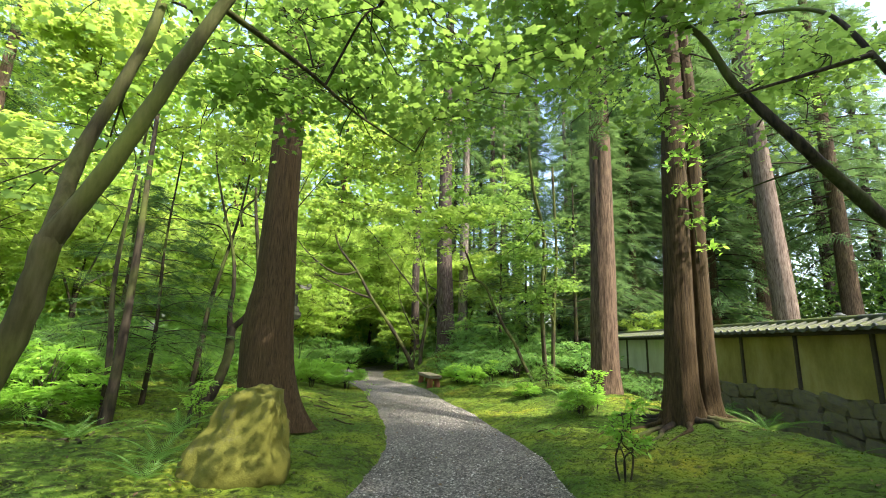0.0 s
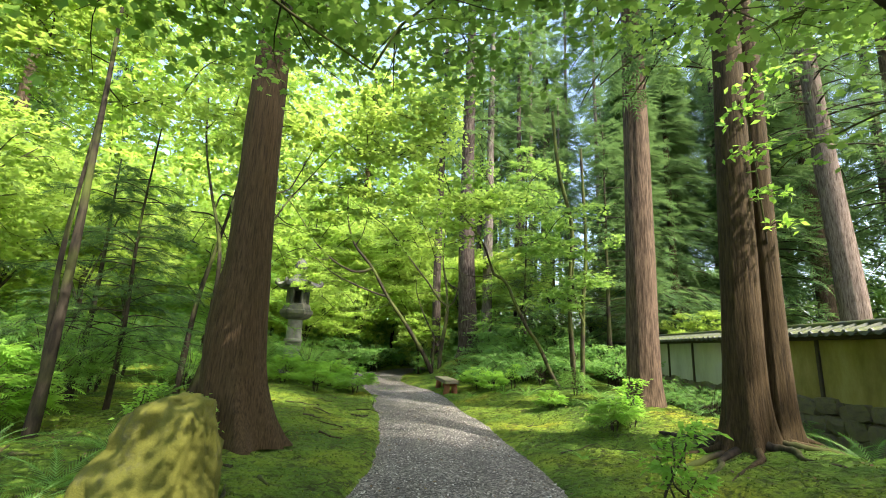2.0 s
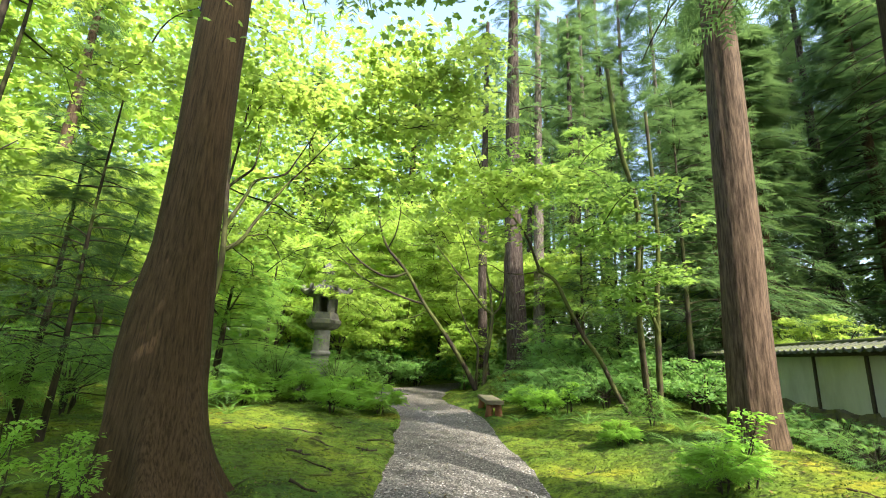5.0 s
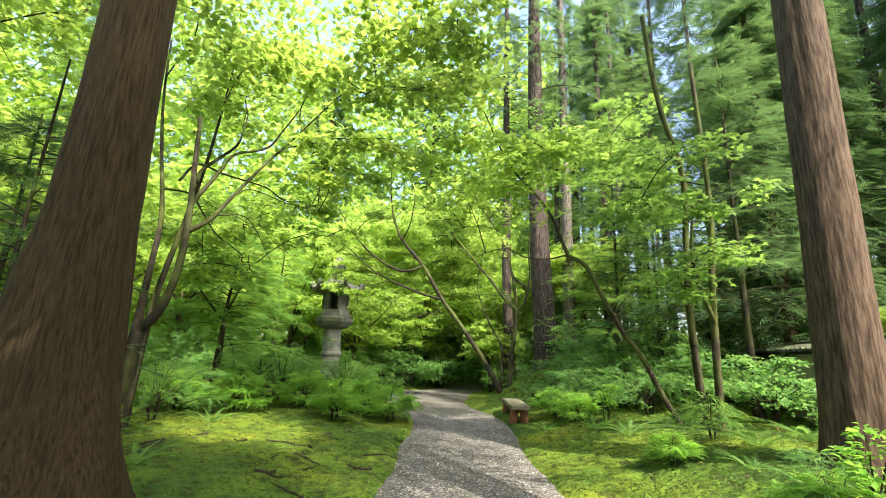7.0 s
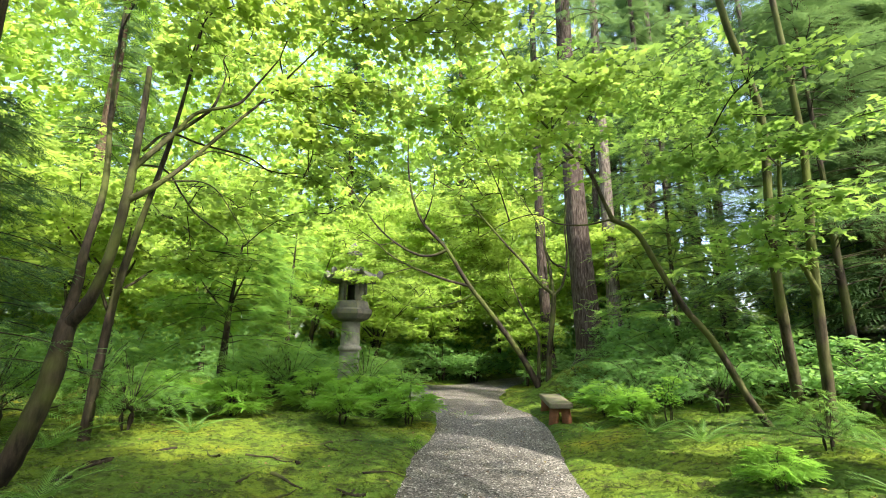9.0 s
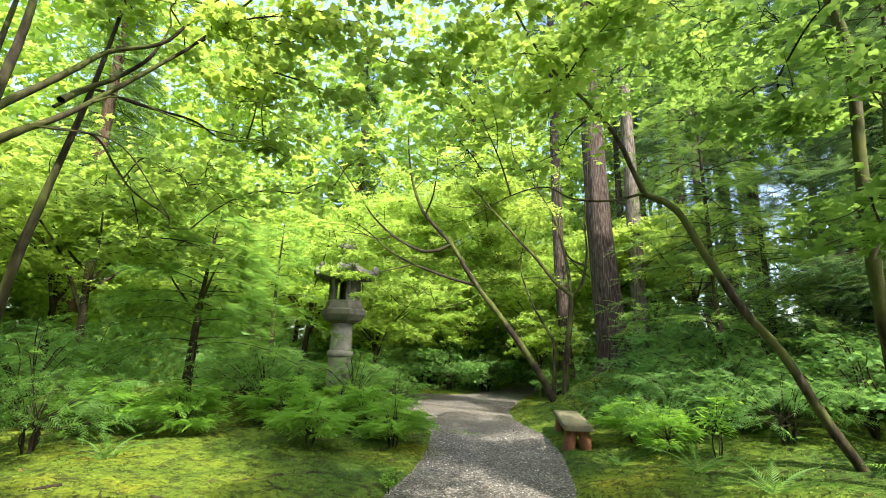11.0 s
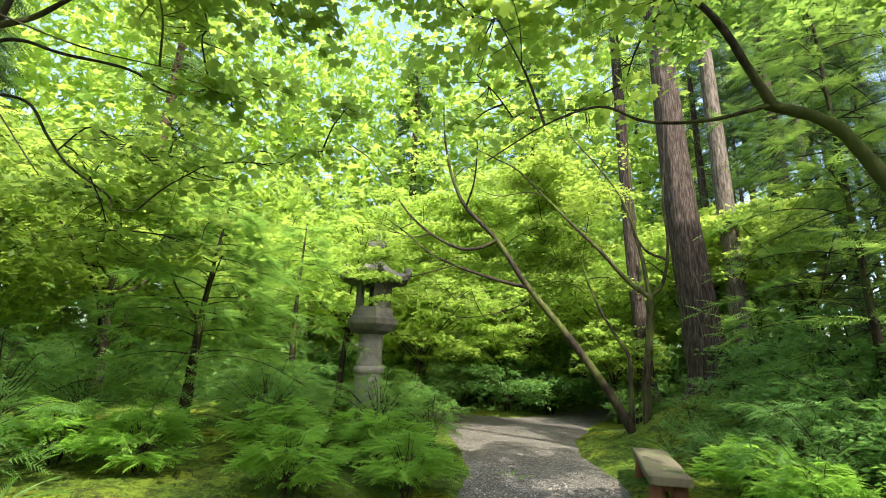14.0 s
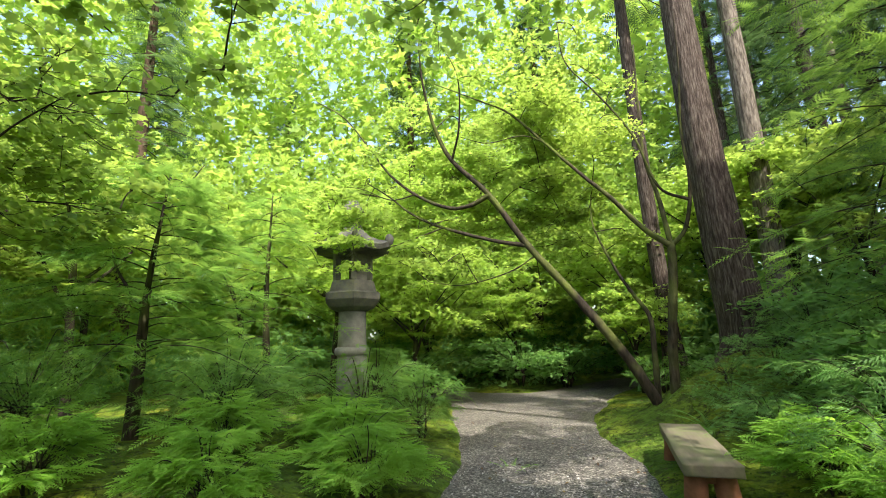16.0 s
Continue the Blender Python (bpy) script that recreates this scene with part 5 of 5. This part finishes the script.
for vtx in bm.verts:
    x, y, z = vtx.co
    k = max(abs(x), abs(y) * 0.9, abs(z)) ** 0.55
    x, y, z = x / k, y / k, z / k
    up = (z + 1) / 2
    wid = 0.60 - 0.34 * up ** 1.5
    n = noise.noise((1.6 * x + 3, 1.6 * y, 1.6 * z)) * 0.10 + noise.noise((5 * x, 5 * y + 2, 5 * z)) * 0.03
    tip = 0.10 * max(0.0, up - 0.55) * (1 + x)
    vtx.co = Vector(((x * (wid + n) + 0.13 * up), y * (0.40 - 0.18 * up + n) + 0.10 * up, 0.95 * up - 0.12 + 0.5 * n * up + tip))
me = bpy.data.meshes.new("rock")
bm.to_mesh(me)
bm.free()
me.materials.append(ROCK)
me.polygons.foreach_set("use_smooth", [True] * len(me.polygons))
rock = tagged(new("rock", me), "upright standing rock coated in olive moss", "rock")
rock.location = (-2.10, 4.95, ground_z(-2.1, 4.95) - 0.02)

# ---- bench ----
bench = thing("bench", "weathered low plank bench on reddish log legs beside the path", "bench", "", (-0.35, 17.06, 0.02))
bench.rotation_euler = (0, 0, radians(13))
bm = bmesh.new()
vs = box(bm, (-0.23, -1.0, 0.33), (0.23, 1.07, 0.43))
bmesh.ops.subdivide_edges(bm, edges=bm.edges[:], cuts=5, use_grid_fill=True)
for vtx in bm.verts:
    n = noise.noise(vtx.co * 3.0)
    vtx.co += Vector((0.015 * n if abs(vtx.co.x) > 0.2 else 0, 0, 0.01 * n))
bm_part("seat", bm, BENCH_WOOD, bench, "grey weathered thick plank seat", True)
for yy in (-0.8, 0.85):
    for xx in (-0.13, 0.12):
        bm = bmesh.new()
        bmesh.ops.create_cone(bm, cap_ends=True, segments=14, radius1=0.105, radius2=0.09, depth=0.37)
        bmesh.ops.bevel(bm, geom=[e for e in bm.edges if abs(e.verts[0].co.z - e.verts[1].co.z) < 0.01], offset=0.012, segments=1, affect="EDGES")
        for vtx in bm.verts:
            vtx.co += Vector((1, 1, 0)) * 0.012 * noise.noise(vtx.co * 9 + Vector((xx, yy, 0)))
        bmesh.ops.transform(bm, matrix=pose(xx, yy, 0.152, 4 * yy, 6 if xx < 0 else -5, 40 * xx), verts=bm.verts)
        bm_part("leg", bm, BENCH_END, bench, "red-brown round log leg", True)
    bm = bmesh.new()
    box(bm, (-0.2, yy - 0.05, 0.24), (0.18, yy + 0.05, 0.325), 0.012)
    bm_part("crosspiece", bm, BENCH_END, bench)


# ---- stone lantern ----
def lathe(profile, sides, turn=0.0, curl=0.0):
    """A solid of revolution from (radius, height) pairs; few sides make a prism, curl lifts its corners."""
    bm = bmesh.new()
    rings = []
    per = 1 if not curl else 4
    n = sides * per
    for r_, z_, *up in profile:
        ring = []
        for j in range(n):
            a = 2 * math.pi * j / n + turn
            f_ = (j % per) / per
            if sides < 12 and per > 1:
                flat = math.cos(math.pi / sides) / math.cos((f_ - 0.5) * 2 * math.pi / sides)
                lift = (up[0] if up else 0) * (abs(f_ - 0.5) * 2) ** 2.5
            else:
                flat, lift = 1, 0
            ring.append(bm.verts.new((r_ * flat * math.cos(a), r_ * flat * math.sin(a), z_ + lift)))
        rings.append(ring)
    for a, b in zip(rings, rings[1:]):
        for j in range(n):
            bm.faces.new((a[j], a[(j + 1) % n], b[(j + 1) % n], b[j]))
    bm.faces.new(rings[0][::-1])
    bm.faces.new(rings[-1])
    return bm


LX, LY = -6.15, 17.9
lantern = thing("stone_lantern", "tall grey granite garden lantern half hidden by maple leaves", "lantern", "", (LX, LY, ground_z(LX, LY) - 0.02))
G0 = -ground_z(LX, LY) + 0.02
bm_part("base", lathe([(0.75, G0 - 0.0), (0.75, G0 + 0.22), (0.55, G0 + 0.42), (0.38, G0 + 0.48)], 6, 0.3), GRANITE_MOSSY, lantern)
bm_part("shaft", lathe([(0.31, G0 + 0.4), (0.295, G0 + 0.9), (0.285, G0 + 1.42), (0.27, G0 + 1.9), (0.265, G0 + 2.3)], 28), GRANITE, lantern, "pale round granite shaft", True)
bm_part("ring", lathe([(0.285, G0 + 1.40), (0.325, G0 + 1.42), (0.335, G0 + 1.48), (0.325, G0 + 1.54), (0.285, G0 + 1.56)], 28), GRANITE, lantern, "", True)
bm_part("platform", lathe([(0.30, G0 + 2.24), (0.50, G0 + 2.32), (0.60, G0 + 2.46), (0.60, G0 + 2.58), (0.52, G0 + 2.62), (0.46, G0 + 2.82), (0.42, G0 + 2.84)], 6, 0.3), GRANITE_MOSSY, lantern, "weathered hexagonal platform")
for j in range(6):
    a = 2 * math.pi * j / 6 + 0.3
    bm = bmesh.new()
    box(bm, (-0.055, -0.055, 2.84), (0.055, 0.055, 3.38), 0.008)
    bmesh.ops.transform(bm, matrix=pose(0.36 * math.cos(a), 0.36 * math.sin(a), G0, 0, 0, math.degrees(a)), verts=bm.verts)
    bm_part("firebox_post", bm, GRANITE_MOSSY, lantern)
    if j % 2:
        b = a + math.pi / 6
        bm = bmesh.new()
        box(bm, (-0.025, -0.16, 2.84), (0.025, 0.16, 3.38))
        bmesh.ops.transform(bm, matrix=pose(0.30 * math.cos(b), 0.30 * math.sin(b), G0, 0, 0, math.degrees(b)), verts=bm.verts)
        bm_part("firebox_panel", bm, GRANITE_MOSSY, lantern)
bm_part("roof", lathe([(0.36, G0 + 3.36), (0.82, G0 + 3.40, 0.10), (0.85, G0 + 3.50, 0.12), (0.60, G0 + 3.60, 0.05), (0.36, G0 + 3.76), (0.20, G0 + 3.93), (0.16, G0 + 3.95)], 6, 0.3, 1.0), GRANITE_MOSSY, lantern, "hexagonal stone roof with upturned corners")
for j in range(6):
    a = 2 * math.pi * j / 6 + 0.3
    bm = bmesh.new()
    bmesh.ops.create_uvsphere(bm, u_segments=12, v_segments=8, radius=0.10)
    bmesh.ops.transform(bm, matrix=pose(0.80 * math.cos(a), 0.80 * math.sin(a), G0 + 3.63, 0, 0, math.degrees(a)) @ Matrix.Diagonal((1.0, 0.6, 1.25, 1)), verts=bm.verts)
    bm_part("scroll", bm, GRANITE_MOSSY, lantern, "", True)
bm_part("finial", lathe([(0.14, G0 + 3.92), (0.19, G0 + 3.97), (0.15, G0 + 4.03), (0.12, G0 + 4.05), (0.20, G0 + 4.14), (0.235, G0 + 4.27), (0.21, G0 + 4.40), (0.12, G0 + 4.51), (0.02, G0 + 4.60)], 20), GRANITE_MOSSY, lantern, "dark bud-shaped finial", True)

# ---- roots, ferns, floor litter ----
rr = np.random.default_rng(12)
for cx, cy, rad, count in ((3.85, 7.4, 0.42, 13),):
    for i in range(count):
        a = 2 * math.pi * (i + 0.6 * rr.random()) / count
        pts = []
        for s in range(6):
            a += 0.25 * (rr.random() - 0.5)
            d = rad * 0.7 + s * (0.22 + 0.12 * rr.random())
            x, y = cx + d * math.cos(a), cy + d * math.sin(a)
            pts.append((x, y, ground_z(x, y) + 0.03 - 0.014 * s))
        me, _ = limb_mesh("root", pts, 0.05, 0.010, BARK_DARK if i % 3 else BARK_CEDAR, 8, 4, 0.45)
        tagged(new("root", me), "gnarled surface root crossing the moss", "root", "tree roots")

for sx, sy, sa, sl in ((-1.75, 11.6, 40, 0.7), (-2.3, 10.4, 100, 0.5), (-2.0, 9.4, 160, 0.6), (2.0, 8.3, 20, 0.6), (2.6, 6.4, 130, 0.7), (-3.2, 11.2, 10, 0.6), (1.6, 10.4, 70, 0.5), (5.0, 5.6, 60, 0.9)):
    pts = []
    for s in range(5):
        x, y = sx + sl * (s / 4 - 0.5) * math.cos(radians(sa)) + 0.04 * rr.random(), sy + sl * (s / 4 - 0.5) * math.sin(radians(sa)) + 0.04 * rr.random()
        pts.append((x, y, ground_z(x, y) + 0.012))
    me, _ = limb_mesh("fallen_twig", pts, 0.014, 0.005, BARK_DARK, 6, 4, 0.3)
    tagged(new("fallen_twig", me), "thin dark fallen twig lying on moss", "twig", "fallen twigs")

for _ in range(34):
    sx, sy, sa, sl = -4.6 + 3.4 * rr.random(), 5.2 + 7.6 * rr.random(), 360 * rr.random(), 0.12 + 0.3 * rr.random()
    if path_distance(sx, sy) < 0.35:
        continue
    pts = []
    for s in range(5):
        x, y = sx + sl * (s / 4 - 0.5) * math.cos(radians(sa)) + 0.05 * rr.random(), sy + sl * (s / 4 - 0.5) * math.sin(radians(sa)) + 0.05 * rr.random()
        pts.append((x, y, ground_z(x, y) + 0.008))
    me, _ = limb_mesh("bark_piece", pts, 0.022, 0.008, BARK_DARK, 6, 3, 0.5)
    tagged(new("bark_piece", me), "dark broken piece of bark pressed into moss", "bark", "bark pieces on the moss")

fern = thing("fern", "green fern with arching feathery fronds", "fern", "ferns on the moss")
pos, along, tubes = [], [], []
for i in range(11):
    a = 2 * math.pi * (i + 0.5 * rr.random()) / 11
    d = np.array([math.cos(a), math.sin(a), 0])
    pos.append(d * 0.03 + np.array((0, 0, 0.03)))
    along.append(d + np.array((0, 0, 0.75 + 0.5 * rr.random())))
nor = np.array([np.array((-v_[0], -v_[1], 1.0)) for v_ in along])
part("crown", leaves("crown", frond(16, 0.17, 0.55), np.array(pos), 0.48, FERN, nor, 0.1, np.array(along)), fern)
place(fern, [(4.7, 6.7, 0, 1.0), (4.95, 7.4, 40, 0.9), (5.3, 6.2, 80, 1.0), (5.5, 8.3, 20, 1.1), (5.2, 9.2, 100, 1.2), (-3.4, 6.2, 10, 0.9), (-3.0, 5.2, 60, 0.9), (-2.75, 4.6, 120, 0.8), (-4.4, 5.8, 200, 1.1), (-3.6, 9.0, 30, 0.7), (1.9, 13.4, 0, 0.9), (1.4, 14.4, 50, 0.9), (2.9, 11.0, 90, 0.6), (3.0, 9.6, 10, 1.0), (-4.9, 11.6, 70, 0.8), (0.9, 17.3, 20, 1.0), (0.5, 15.2, 140, 0.6), (-0.3, 18.9, 70, 0.9), (3.3, 11.9, 200, 1.0), (4.2, 12.6, 260, 1.2), (-5.6, 10.2, 15, 1.0), (-2.4, 16.9, 65, 0.5), (2.0, 7.9, 155, 0.5)])

n = 34000
x, y = -7.5 + 14 * rr.random(n), 1.5 + 22 * rr.random(n)
ok = path_distance(x, y) > 0.03
x, y = x[ok], y[ok]
tuft_shape = (np.array([(-0.5, -0.2, 0), (0.5, -0.2, 0), (0.1, 0, 0.8), (-0.2, 0.5, 0), (0.3, 0.4, 0), (-0.1, 0.1, 0.9)], float), np.array([(0, 1, 2), (3, 0, 5), (1, 4, 2)]))
tagged(new("moss_tufts", leaves("moss_tufts", tuft_shape, np.stack([x, y, land(x, y) - 0.004], -1), 0.024, TUFT, (0, 0, 1), 0.25)), "small tufts of green moss", "moss", "", "stuff")
n = 2200
x, y = -7.5 + 14 * rr.random(n), 1.5 + 22 * rr.random(n)
d = path_distance(x, y)
z = np.where(d < 0, 0.016, land(x, y) + 0.02)
tagged(new("leaf_litter", leaves("leaf_litter", SMALL, np.stack([x, y, z], -1), 0.05, LITTER, (0, 0, 1), 0.25)), "scattered brown fallen leaves and needles", "leaf litter", "", "stuff")
n = 30000
x, y = -4 + 6 * rr.random(n), 2 + 15 * rr.random(n) ** 1.3
d = path_distance(x, y)
ok = d < 0.10
x, y = x[ok], y[ok]
peb = (np.array([(-0.5, -0.3, 0), (0.5, -0.4, 0), (0.4, 0.4, 0), (-0.4, 0.45, 0), (0.05, 0, 0.5)], float), np.array([(0, 1, 4), (1, 2, 4), (2, 3, 4), (3, 0, 4)]))
z = 0.006 * waves(4 * x, 4 * y) + 0.015 * waves(x, y) - 0.02 * smooth(path_distance(x, y) + 0.6)
tagged(new("gravel_stones", leaves("gravel_stones", peb, np.stack([x, y, z - 0.002], -1), 0.024, PEBBLE, (0, 0, 1), 0.2)), "loose grey gravel stones", "gravel", "", "stuff")
